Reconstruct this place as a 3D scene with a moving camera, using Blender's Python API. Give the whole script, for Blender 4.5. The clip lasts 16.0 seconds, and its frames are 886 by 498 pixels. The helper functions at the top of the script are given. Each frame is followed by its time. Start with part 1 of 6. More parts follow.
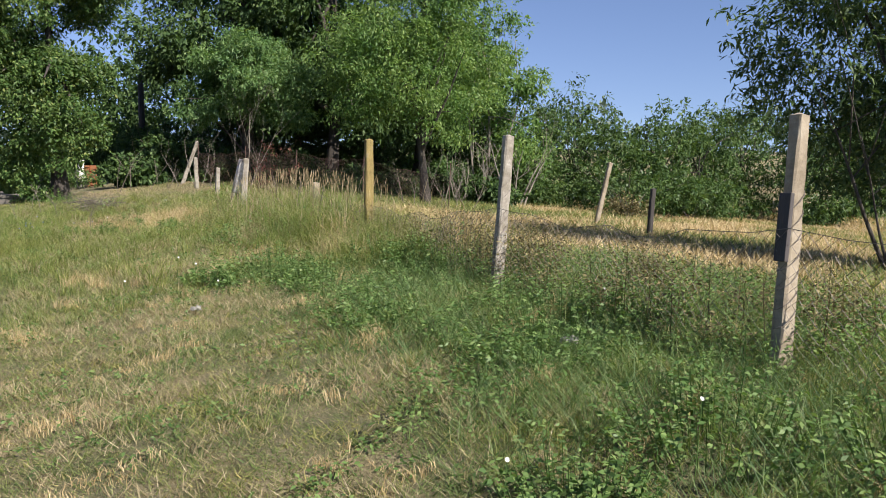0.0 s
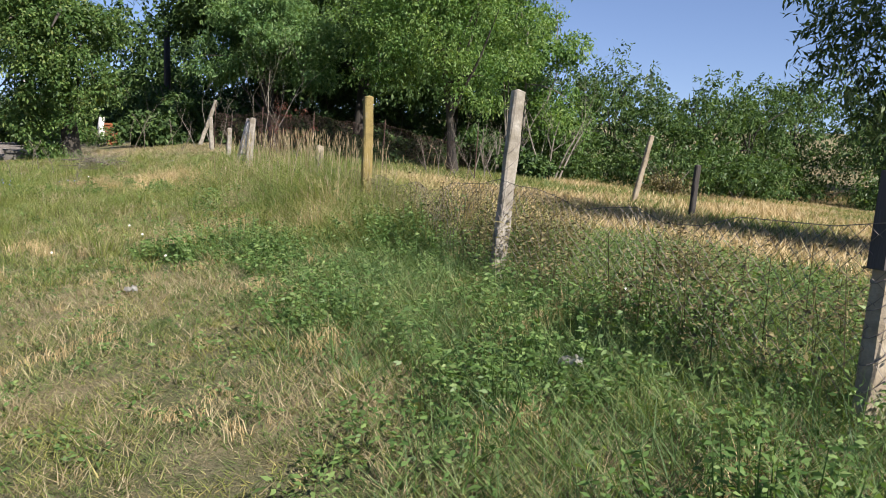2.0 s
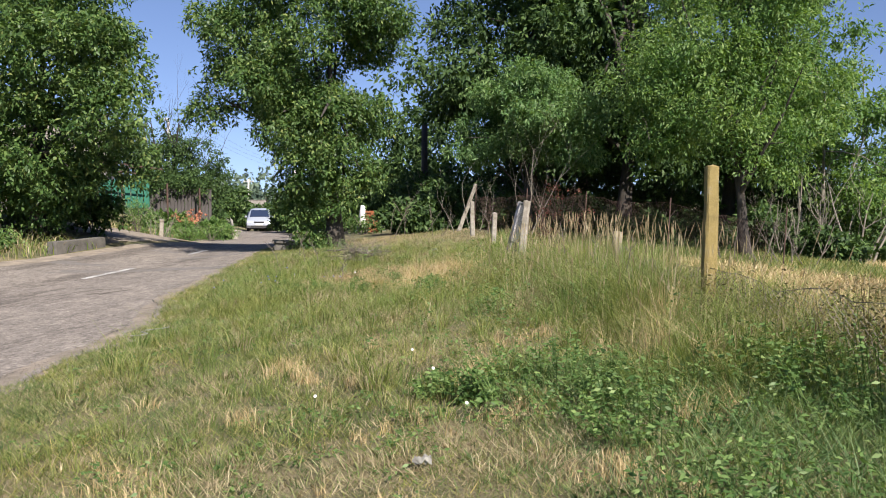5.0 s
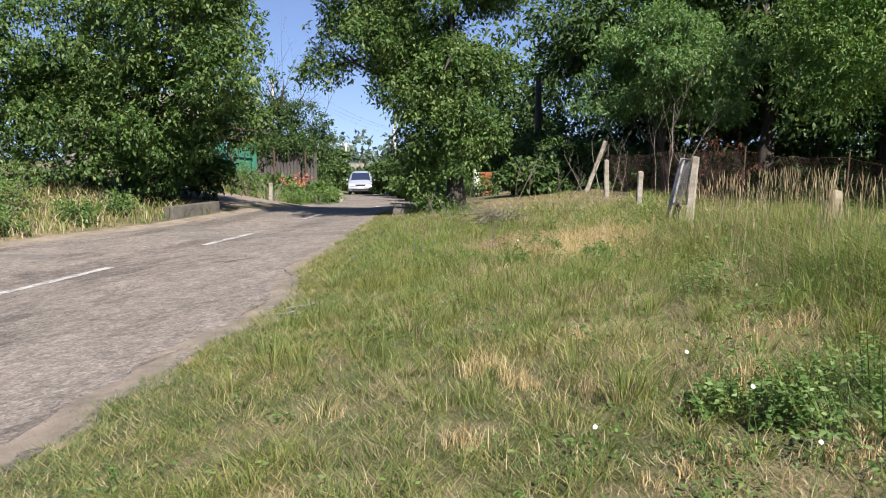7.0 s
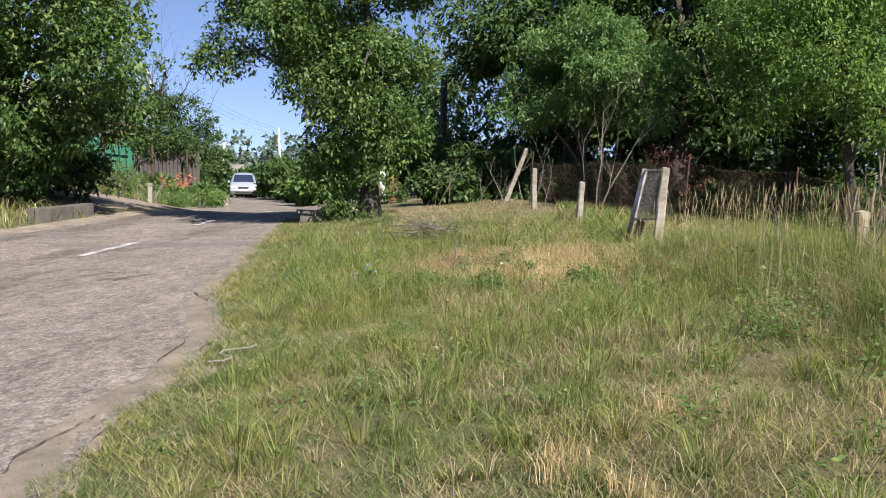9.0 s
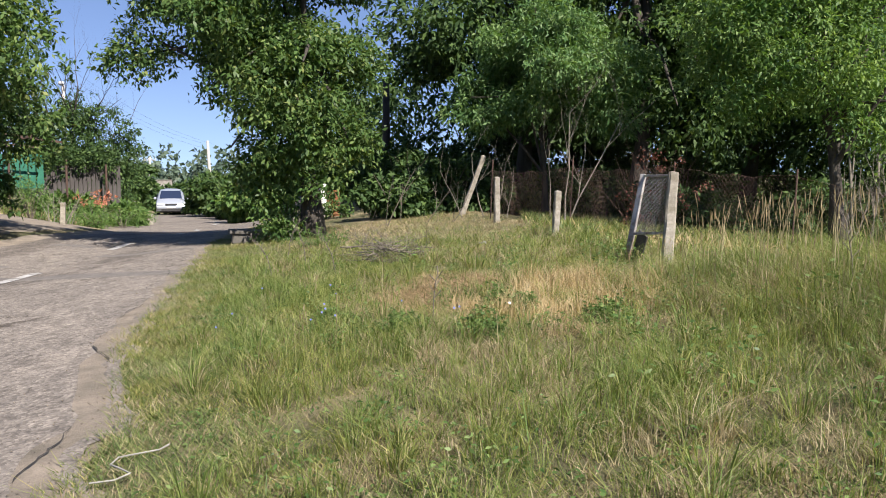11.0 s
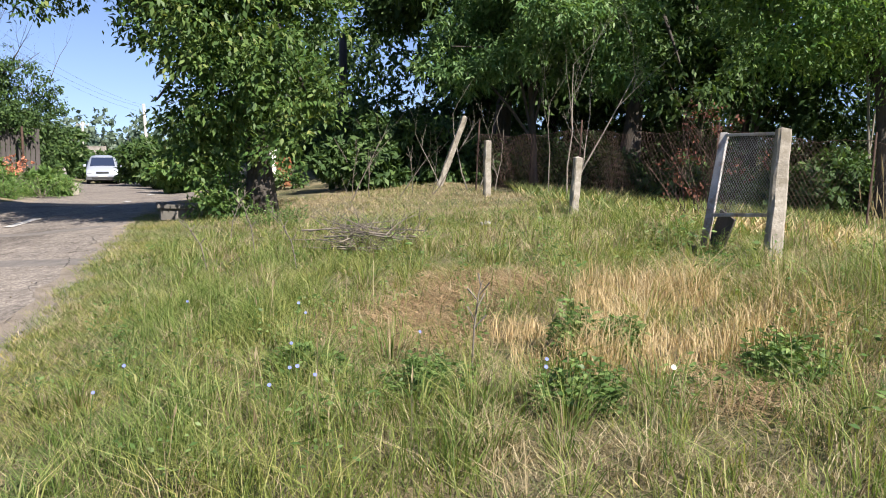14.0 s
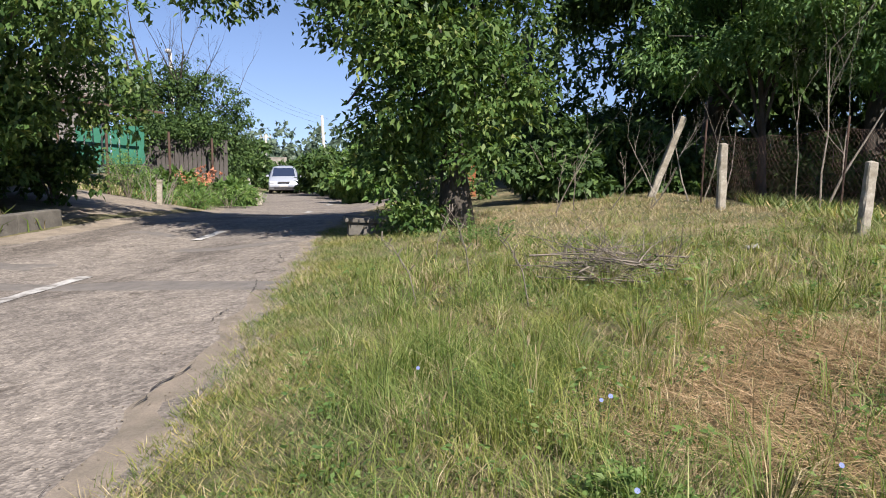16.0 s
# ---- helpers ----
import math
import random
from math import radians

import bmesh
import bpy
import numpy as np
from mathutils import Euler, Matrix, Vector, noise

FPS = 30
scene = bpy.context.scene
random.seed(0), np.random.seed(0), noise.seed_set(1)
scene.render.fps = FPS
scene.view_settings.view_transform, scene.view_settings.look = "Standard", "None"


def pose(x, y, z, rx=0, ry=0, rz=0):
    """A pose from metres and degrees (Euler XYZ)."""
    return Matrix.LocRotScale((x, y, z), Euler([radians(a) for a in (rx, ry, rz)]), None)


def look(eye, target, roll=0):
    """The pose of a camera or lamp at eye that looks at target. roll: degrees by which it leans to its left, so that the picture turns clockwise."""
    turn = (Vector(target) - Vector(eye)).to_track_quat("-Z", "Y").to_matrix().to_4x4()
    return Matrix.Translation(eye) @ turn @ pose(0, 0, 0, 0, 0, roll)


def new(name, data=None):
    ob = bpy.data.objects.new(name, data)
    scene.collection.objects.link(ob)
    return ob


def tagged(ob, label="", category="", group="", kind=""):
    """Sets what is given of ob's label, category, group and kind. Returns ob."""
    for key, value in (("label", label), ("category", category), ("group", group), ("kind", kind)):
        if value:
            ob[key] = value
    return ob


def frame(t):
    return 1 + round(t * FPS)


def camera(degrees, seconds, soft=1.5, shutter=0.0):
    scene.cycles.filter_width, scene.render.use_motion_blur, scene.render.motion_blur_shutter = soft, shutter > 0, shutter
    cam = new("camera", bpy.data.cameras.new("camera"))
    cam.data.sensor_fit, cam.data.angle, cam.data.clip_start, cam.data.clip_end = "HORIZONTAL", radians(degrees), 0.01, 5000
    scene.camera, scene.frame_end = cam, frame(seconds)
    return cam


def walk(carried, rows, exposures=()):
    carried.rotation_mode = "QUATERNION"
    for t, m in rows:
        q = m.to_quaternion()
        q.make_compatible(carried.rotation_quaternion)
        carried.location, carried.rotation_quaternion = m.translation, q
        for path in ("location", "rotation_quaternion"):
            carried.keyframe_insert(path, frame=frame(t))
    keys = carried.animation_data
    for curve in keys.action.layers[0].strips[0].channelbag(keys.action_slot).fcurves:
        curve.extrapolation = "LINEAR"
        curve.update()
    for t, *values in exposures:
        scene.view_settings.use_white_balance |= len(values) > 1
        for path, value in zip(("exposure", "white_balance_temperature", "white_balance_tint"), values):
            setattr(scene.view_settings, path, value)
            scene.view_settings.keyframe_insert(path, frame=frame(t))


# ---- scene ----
cam = camera(58.2, 16.0, 1.0)
METRES, EYE, TILT, LEAN, TURN = 14.7, 1.5, 2.5, -5.0, -6.0
EXPO = 1.17
ROWS = [
    (0.0, 0.0, 0.0, 0.0, -0.74, -9.85, 4.28),
    (0.5, 0.0052, 0.0215, -0.0044, -4.58, -13.24, 3.71),
    (1.0, 0.024, 0.0498, -0.0095, -6.48, -14.12, 2.82),
    (1.5, 0.0294, 0.077, -0.0133, -5.68, -12.52, 1.99),
    (2.0, 0.027, 0.0961, -0.0138, 2.4, -11.74, 2.74),
    (2.5, 0.0198, 0.1282, -0.0136, 11.48, -10.34, 3.63),
    (3.0, -0.0062, 0.156, -0.0177, 16.38, -8.29, 3.67),
    (3.5, -0.0245, 0.1763, -0.0147, 18.84, -6.62, 3.92),
    (6.0, -0.0949, 0.2841, -0.0152, 20.05, -4.43, 6.59),
    (6.5, -0.1254, 0.2957, -0.0137, 23.45, -6.01, 6.37),
    (7.0, -0.1493, 0.3109, -0.016, 25.76, -6.86, 6.05),
    (7.5, -0.1789, 0.3309, -0.0118, 24.74, -6.11, 5.2),
    (8.0, -0.2116, 0.3478, -0.0106, 20.44, -6.61, 4.71),
    (10.5, -0.2997, 0.4857, -0.016, 14.61, -7.55, 4.51),
    (11.0, -0.3169, 0.518, -0.0154, 12.25, -6.88, 5.3),
    (11.5, -0.3217, 0.5543, -0.0144, 11.78, -1.6, 6.39),
    (12.0, -0.3328, 0.5817, -0.0148, 9.54, -0.39, 6.04),
    (12.5, -0.3492, 0.6092, -0.0201, 6.87, -3.4, 5.87),
    (13.0, -0.3621, 0.6461, -0.0245, 7.85, -6.19, 5.16),
    (13.5, -0.377, 0.6714, -0.0264, 8.94, -8.06, 4.59),
    (14.0, -0.3944, 0.7005, -0.0261, 8.52, -9.31, 4.65),
    (14.5, -0.4084, 0.7332, -0.0294, 11.91, -10.3, 4.7),
    (15.0, -0.4233, 0.7533, -0.028, 15.21, -9.16, 4.21),
    (15.5, -0.4494, 0.7746, -0.0256, 17.64, -8.35, 4.76),
    (16.0, -0.4673, 0.8029, -0.0279, 20.18, -7.64, 5.56),
]
walk(cam, [(t, pose(0, 0, EYE, TILT, LEAN, TURN) @ pose(METRES * x, METRES * y, METRES * z, 90 + pitch, roll, yaw)) for t, x, y, z, yaw, pitch, roll in ROWS], [(t, EXPO + d, 6500, 15) for t, d in ((0, -0.14), (6, -0.1), (11.5, -0.1), (12.5, 0.16), (13.5, 0.1), (14.5, 0.08), (16, -0.1))])

# world, sun and exposure
SUN_AZ, SUN_EL = math.atan2(0.7, -0.71), radians(42)
world = bpy.data.worlds.new("sky")
scene.world = world
world.use_nodes = True
wt = world.node_tree
sky = wt.nodes.new("ShaderNodeTexSky")
sky.sky_type, sky.sun_disc = "NISHITA", False
sky.sun_elevation, sky.sun_rotation = SUN_EL, SUN_AZ
sky.altitude, sky.air_density, sky.dust_density, sky.ozone_density = 1200, 1.0, 0.1, 4.0
lift = wt.nodes.new("ShaderNodeMapping")
lift.vector_type = "POINT"
lift.inputs["Location"].default_value, lift.inputs["Scale"].default_value = (0, 0, 0.09), (1, 1, 0.91)
wt.links.new(wt.nodes.new("ShaderNodeTexCoord").outputs["Generated"], lift.inputs[0])
wt.links.new(lift.outputs[0], sky.inputs[0])
tint = wt.nodes.new("ShaderNodeMix")
tint.data_type, tint.blend_type = "RGBA", "MULTIPLY"
tint.inputs[0].default_value, tint.inputs[7].default_value = 1.0, (1.07, 0.99, 1.03, 1)
wt.links.new(sky.outputs[0], tint.inputs[6])
wt.links.new(tint.outputs[2], wt.nodes["Background"].inputs[0])
wt.nodes["Background"].inputs[1].default_value = 0.065
sun = new("sun", bpy.data.lights.new("sun", "SUN"))
sun.data.energy, sun.data.angle, sun.data.color = 5.0, radians(0.55), (1.0, 0.94, 0.84)
sun.matrix_world = look((math.sin(SUN_AZ) * 60, math.cos(SUN_AZ) * 60, 60 * math.tan(SUN_EL)), (0, 0, 0))

# ---- plan: heights and edges ----
EDGE_Y = [-30, 0, 7.7, 10.0, 12.5, 15.0, 17.0, 20.0, 26.0, 29.0, 40.0, 130.0]
EDGE_X = [-4.4, -4.6, -5.15, -5.7, -6.15, -7.45, -8.05, -9.05, -11.0, -11.9, -14.4, -33.0]
LEFT_Y = [-30, 0, 18.0, 22.0, 25.0, 29.0, 33.0, 40.0, 55.0, 130.0]
LEFT_X = [-19, -17.6, -16.6, -15.8, -15.9, -16.4, -17.6, -21.4, -28.2, -52.0]


def road_right(y):
    return np.interp(y, EDGE_Y, EDGE_X)


def road_left(y):
    return np.interp(y, LEFT_Y, LEFT_X)


def road_mid(y):
    return np.interp(y, [-30, 14, 21, 25, 30, 40, 130], [-11.6, -12.0, -12.35, -13.05, -14.0, -17.4, -36.5])


def fence_x(y):
    return 2.75 - 0.363 * (y - 4.5)


def ground_z(x, y):
    """Height of the bare ground (arrays or numbers)."""
    x, y = np.asarray(x, float), np.asarray(y, float)
    yy = np.clip(y, -20, 60)
    xx = np.clip(np.maximum(x, road_mid(y)), -16, 24)
    s = np.clip((x - fence_x(y)) / 1.064 - 0.3, 0, 26)
    z = -0.208 + 0.0845 * xx + 0.0317 * yy - 0.17 * s
    w = np.clip((fence_x(y) - x) / 6, 0, 1)
    z = z - w * 0.062 * np.clip(y - 27, 0, 90)
    left = road_left(y) - x
    bank = np.clip(left, 0, 9) * 0.13
    return z + bank


def lumps(x, y):
    x, y = np.asarray(x, float), np.asarray(y, float)
    return (np.sin(x * 1.7 + 0.6 * y) * np.cos(y * 1.3 - 0.4 * x) + 0.6 * np.sin(x * 4.1 - y * 2.2) * np.sin(y * 3.7 + x)) * 0.5


def patches(x, y, scale, seed=0.0):
    """Smooth random field in about -1..1 for the spread of plants."""
    x, y = np.asarray(x, float) / scale + seed, np.asarray(y, float) / scale - seed * 1.7
    v = np.sin(1.9 * x + 1.3 * np.sin(1.1 * y + seed)) + np.sin(2.3 * y + 1.7 * np.sin(0.9 * x)) + 0.7 * np.sin(4.3 * x - 3.1 * y) + 0.5 * np.sin(7.7 * y + 6.1 * x + 2 * np.sin(3 * x))
    return v / 2.6


def on_ground(x, y, up=0.0):
    off = 0.03 * lumps(x, y) * np.clip((np.asarray(x, float) - road_right(y)) / 0.6, 0, 1)
    return ground_z(x, y) + off + up


# ---- mesh helpers ----
def link_mesh(name, mesh, material=None, parent=None, label=""):
    ob = new(name, mesh)
    if material:
        mesh.materials.append(material)
    if parent:
        ob.parent = parent
    if label:
        ob["label"] = label
    return ob


def part(name, bm, material, parent, label="", smooth=False):
    mesh = bpy.data.meshes.new(name)
    bm.to_mesh(mesh)
    bm.free()
    if smooth:
        mesh.shade_smooth()
    return link_mesh(name, mesh, material, parent, label)


def thing(name, label, category, m=None, group=""):
    ob = new(name)
    ob.empty_display_size = 0.2
    if m is not None:
        ob.matrix_world = m
    return tagged(ob, label, category, group)


def np_mesh(name, verts, quads=None, tris=None, smooth=False):
    """A mesh from arrays of corners, quads and triangles."""
    mesh = bpy.data.meshes.new(name)
    quads = np.zeros((0, 4), int) if quads is None else np.asarray(quads)
    tris = np.zeros((0, 3), int) if tris is None else np.asarray(tris)
    mesh.vertices.add(len(verts))
    mesh.vertices.foreach_set("co", np.asarray(verts, np.float32).ravel())
    mesh.loops.add(quads.size + tris.size)
    mesh.loops.foreach_set("vertex_index", np.concatenate([quads.ravel(), tris.ravel()]).astype(np.int32))
    mesh.polygons.add(len(quads) + len(tris))
    starts = np.concatenate([np.arange(len(quads)) * 4, quads.size + np.arange(len(tris)) * 3])
    mesh.polygons.foreach_set("loop_start", starts.astype(np.int32))
    mesh.update(calc_edges=True)
    if smooth:
        mesh.shade_smooth()
    return mesh


def bm_box(bm, size, m=None, bevel=0.0):
    got = bmesh.ops.create_cube(bm, size=1.0, matrix=(m or Matrix()) @ Matrix.Diagonal((*size, 1)))
    if bevel:
        edges = {e for v in got["verts"] for e in v.link_edges}
        bmesh.ops.bevel(bm, geom=list(edges), offset=bevel, segments=2, affect="EDGES", profile=0.6)


def bm_tube(bm, points, radii, sides=6, cap=True, jitter=0.0):
    """A tapered tube along points."""
    rings, pts = [], [Vector(p) for p in points]
    for i, p in enumerate(pts):
        d = (pts[min(i + 1, len(pts) - 1)] - pts[max(i - 1, 0)]).normalized()
        a = d.orthogonal().normalized() if abs(d.z) > 0.9 else d.cross(Vector((0, 0, 1))).normalized()
        if i and a.dot(last) < 0:
            a = -a
        if i:
            a = (last - d * last.dot(d)).normalized()
        last = a
        b = d.cross(a)
        r = radii[i] if hasattr(radii, "__len__") else radii
        ring = []
        for k in range(sides):
            ang = 2 * math.pi * k / sides
            rr = r * (1 + jitter * math.sin(k * 2.7 + i * 1.3))
            ring.append(bm.verts.new(p + (a * math.cos(ang) + b * math.sin(ang)) * rr))
        rings.append(ring)
    for one, two in zip(rings, rings[1:]):
        for k in range(sides):
            bm.faces.new((one[k], one[(k + 1) % sides], two[(k + 1) % sides], two[k]))
    if cap and sides > 2:
        bm.faces.new(list(reversed(rings[0])))
        bm.faces.new(rings[-1])


# ---- materials ----
def nodes_of(name):
    m = bpy.data.materials.new(name)
    m.use_nodes = True
    t = m.node_tree
    return m, t, t.nodes["Principled BSDF"], t.nodes["Material Output"]


def ramp_node(t, source, stops):
    r = t.nodes.new("ShaderNodeValToRGB")
    while len(r.color_ramp.elements) < len(stops):
        r.color_ramp.elements.new(0.5)
    for e, (p, c) in zip(r.color_ramp.elements, stops):
        e.position, e.color = p, (*c, 1)
    t.links.new(source, r.inputs[0])
    return r.outputs[0]


def noise_node(t, scale, detail=4.0, rough=0.6, stretch=None):
    n = t.nodes.new("ShaderNodeTexNoise")
    n.inputs["Scale"].default_value, n.inputs["Detail"].default_value, n.inputs["Roughness"].default_value = scale, detail, rough
    c = t.nodes.new("ShaderNodeTexCoord")
    if stretch:
        mp = t.nodes.new("ShaderNodeMapping")
        mp.inputs["Scale"].default_value = stretch
        t.links.new(c.outputs["Object"], mp.inputs[0])
        t.links.new(mp.outputs[0], n.inputs["Vector"])
    else:
        t.links.new(c.outputs["Object"], n.inputs["Vector"])
    return n.outputs["Fac"]


def mix_node(t, fac, a, b, kind="MIX"):
    n = t.nodes.new("ShaderNodeMix")
    n.data_type, n.blend_type = "RGBA", kind
    for sock, v in ((n.inputs[0], fac), (n.inputs[6], a), (n.inputs[7], b)):
        if isinstance(v, (int, float)):
            sock.default_value = v
        elif isinstance(v, tuple):
            sock.default_value = (*v, 1)
        else:
            t.links.new(v, sock)
    return n.outputs[2]


def bump_to(t, bsdf, height, strength, distance=0.01):
    b = t.nodes.new("ShaderNodeBump")
    b.inputs["Strength"].default_value, b.inputs["Distance"].default_value = strength, distance
    t.links.new(height, b.inputs["Height"])
    t.links.new(b.outputs[0], bsdf.inputs["Normal"])


def surface(name, stops, scale=6.0, rough=0.85, metal=0.0, fine=60.0, bump=0.4, dist=0.01, stretch=None, stain=None):
    """A weathered surface: large blotches and fine grain."""
    m, t, p, out = nodes_of(name)
    col = ramp_node(t, noise_node(t, scale, 6, 0.65, stretch), stops)
    grain = noise_node(t, fine, 3, 0.7, stretch)
    col = mix_node(t, 0.35, col, ramp_node(t, grain, [(0.3, (0.45, 0.45, 0.45)), (0.7, (1.0, 1.0, 1.0))]), "MULTIPLY")
    if stain:
        col = mix_node(t, ramp_node(t, noise_node(t, scale * 0.35, 5, 0.7), [(0.48, (0, 0, 0)), (0.62, (1, 1, 1))]), col, stain)
    t.links.new(col, p.inputs["Base Color"])
    p.inputs["Roughness"].default_value, p.inputs["Metallic"].default_value = rough, metal
    bump_to(t, p, grain, bump, dist)
    return m


def leaf_material(name, stops, through_colour, amount=0.35, rough=0.45, patch=None):
    """Thin leaves: each leaf has its own tone, and light passes through."""
    m, t, p, out = nodes_of(name)
    geo = t.nodes.new("ShaderNodeNewGeometry")
    col = ramp_node(t, geo.outputs["Random Per Island"], stops)
    for scale, shade in patch or ():
        col = mix_node(t, ramp_node(t, noise_node(t, scale, 3, 0.6), [(0.42, (0, 0, 0)), (0.6, (1, 1, 1))]), col, shade, "MULTIPLY")
    t.links.new(col, p.inputs["Base Color"])
    p.inputs["Roughness"].default_value = rough
    p.inputs["Specular IOR Level"].default_value = 0.22
    tr = t.nodes.new("ShaderNodeBsdfTranslucent")
    t.links.new(mix_node(t, 1.0, col, through_colour, "MULTIPLY"), tr.inputs[0])
    mx = t.nodes.new("ShaderNodeMixShader")
    mx.inputs[0].default_value = amount
    t.links.new(p.outputs[0], mx.inputs[1])
    t.links.new(tr.outputs[0], mx.inputs[2])
    t.links.new(mx.outputs[0], out.inputs[0])
    return m


def plain(name, colour, rough=0.6, metal=0.0):
    m, t, p, out = nodes_of(name)
    p.inputs["Base Color"].default_value = (*colour, 1)
    p.inputs["Roughness"].default_value, p.inputs["Metallic"].default_value = rough, metal
    return m


YEL = (1.35, 1.4, 0.6)
M_WALNUT = leaf_material("walnut_leaves", [(0.0, (0.048, 0.09, 0.027)), (0.5, (0.085, 0.15, 0.043)), (0.88, (0.15, 0.22, 0.066)), (1.0, (0.22, 0.25, 0.085))], YEL, 0.3, 0.45, [(0.9, (0.62, 0.72, 0.7))])
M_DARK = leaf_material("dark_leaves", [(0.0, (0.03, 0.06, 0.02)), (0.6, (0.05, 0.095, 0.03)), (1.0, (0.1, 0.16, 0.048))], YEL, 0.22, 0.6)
M_ASH = leaf_material("ash_leaves", [(0.0, (0.075, 0.15, 0.05)), (0.6, (0.13, 0.225, 0.08)), (1.0, (0.21, 0.3, 0.12))], YEL, 0.34, 0.5, [(1.0, (0.7, 0.78, 0.8))])
M_LOCUST = leaf_material("locust_leaves", [(0.0, (0.078, 0.15, 0.043)), (0.6, (0.142, 0.232, 0.066)), (1.0, (0.235, 0.32, 0.11))], YEL, 0.38, 0.5, [(0.8, (0.7, 0.82, 0.8))])
M_HEDGE = leaf_material("hedge_leaves", [(0.0, (0.035, 0.07, 0.024)), (0.6, (0.065, 0.118, 0.036)), (1.0, (0.115, 0.17, 0.055))], YEL, 0.3)
M_WILLOW = leaf_material("willow_leaves", [(0.0, (0.04, 0.075, 0.03)), (0.6, (0.075, 0.125, 0.05)), (1.0, (0.15, 0.2, 0.08))], YEL, 0.3)
# distance haze is put into these pale grey-green leaf tones
M_FAR_HAZE = leaf_material("hazy_far_leaves", [(0.0, (0.07, 0.11, 0.08)), (1.0, (0.14, 0.19, 0.13))], (1.1, 1.1, 0.9), 0.3)
M_WEED = leaf_material("weed_leaves", [(0.0, (0.065, 0.125, 0.035)), (0.6, (0.125, 0.205, 0.062)), (1.0, (0.22, 0.3, 0.105))], YEL, 0.35, 0.45, [(3.0, (0.75, 0.82, 0.8))])
M_GRASS = leaf_material("green_grass", [(0.0, (0.09, 0.14, 0.045)), (0.5, (0.18, 0.225, 0.085)), (0.85, (0.28, 0.3, 0.13)), (1.0, (0.42, 0.37, 0.2))], YEL, 0.4, 0.5, [(1.1, (1.2, 1.06, 0.85)), (6.0, (0.62, 0.72, 0.65))])
M_LUSH = leaf_material("lush_grass", [(0.0, (0.075, 0.13, 0.045)), (0.6, (0.135, 0.205, 0.075)), (1.0, (0.26, 0.31, 0.13))], YEL, 0.35, 0.5, [(2.5, (0.7, 0.8, 0.85))])
M_TALL = leaf_material("tall_grass", [(0.0, (0.1, 0.15, 0.035)), (0.5, (0.215, 0.25, 0.07)), (0.85, (0.335, 0.34, 0.115)), (1.0, (0.48, 0.41, 0.2))], YEL, 0.4, 0.5, [(0.8, (0.85, 0.98, 1.0)), (4.5, (0.68, 0.76, 0.66))])
M_DRY = leaf_material("dry_grass", [(0.0, (0.22, 0.18, 0.1)), (0.5, (0.38, 0.32, 0.19)), (1.0, (0.58, 0.51, 0.34))], (1.2, 1.1, 0.7), 0.3, 0.6, [(5.0, (0.75, 0.73, 0.7))])
M_STRAW = leaf_material("straw", [(0.0, (0.34, 0.25, 0.12)), (0.5, (0.5, 0.39, 0.21)), (1.0, (0.64, 0.53, 0.33))], (1.2, 1.1, 0.7), 0.3, 0.6)
M_HAY = leaf_material("hay", [(0.0, (0.17, 0.11, 0.058)), (0.5, (0.33, 0.235, 0.13)), (1.0, (0.58, 0.45, 0.28))], (1.2, 1.1, 0.7), 0.2, 0.7)
M_BROWNWEED = leaf_material("dead_weeds", [(0.0, (0.07, 0.06, 0.03)), (0.6, (0.14, 0.125, 0.055)), (1.0, (0.26, 0.22, 0.11))], (1.2, 1.1, 0.6), 0.25, 0.7)
M_BARK = surface("bark", [(0.3, (0.03, 0.026, 0.022)), (0.55, (0.065, 0.056, 0.046)), (0.75, (0.12, 0.105, 0.085))], 4, 0.95, 0, 30, 0.9, 0.03, (1, 1, 0.25))
M_PALEBARK = surface("pale_bark", [(0.3, (0.15, 0.135, 0.11)), (0.7, (0.3, 0.27, 0.22))], 8, 0.9, 0, 60, 0.5, 0.01, (1, 1, 0.3))
M_TWIG = surface("dry_twigs", [(0.3, (0.1, 0.083, 0.066)), (0.7, (0.24, 0.21, 0.17))], 8, 0.9)
M_CONCRETE = surface("post_concrete", [(0.25, (0.18, 0.145, 0.1)), (0.5, (0.31, 0.26, 0.185)), (0.75, (0.4, 0.36, 0.28))], 5, 0.95, 0, 60, 0.5, 0.008, None, (0.16, 0.13, 0.085))
M_STONE = surface("pale_lichen_concrete", [(0.25, (0.15, 0.13, 0.1)), (0.5, (0.3, 0.275, 0.225)), (0.75, (0.46, 0.44, 0.38))], 9, 0.95, 0, 45, 0.6, 0.01, None, (0.17, 0.15, 0.11))
M_NET = plain("galvanised_netting", (0.22, 0.23, 0.24), 0.5, 0.6)
M_LICHEN = surface("lichen_concrete", [(0.3, (0.18, 0.135, 0.05)), (0.55, (0.28, 0.215, 0.075)), (0.75, (0.27, 0.235, 0.165))], 6, 0.95, 0, 90, 0.9, 0.012)
M_BLOCK = surface("rough_concrete", [(0.3, (0.075, 0.07, 0.06)), (0.7, (0.16, 0.15, 0.13))], 3, 0.95, 0, 40, 0.7, 0.012)
M_RUST = surface("rusty_wire", [(0.3, (0.055, 0.036, 0.028)), (0.7, (0.13, 0.08, 0.06))], 5, 0.85, 0.2)
M_WIRE = surface("grey_wire", [(0.3, (0.12, 0.1, 0.085)), (0.7, (0.26, 0.23, 0.2))], 5, 0.7, 0.3)
M_GATE = surface("weathered_paint", [(0.3, (0.34, 0.32, 0.29)), (0.65, (0.55, 0.53, 0.5))], 7, 0.7, 0.1, 60, 0.3, 0.004, None, (0.22, 0.14, 0.09))
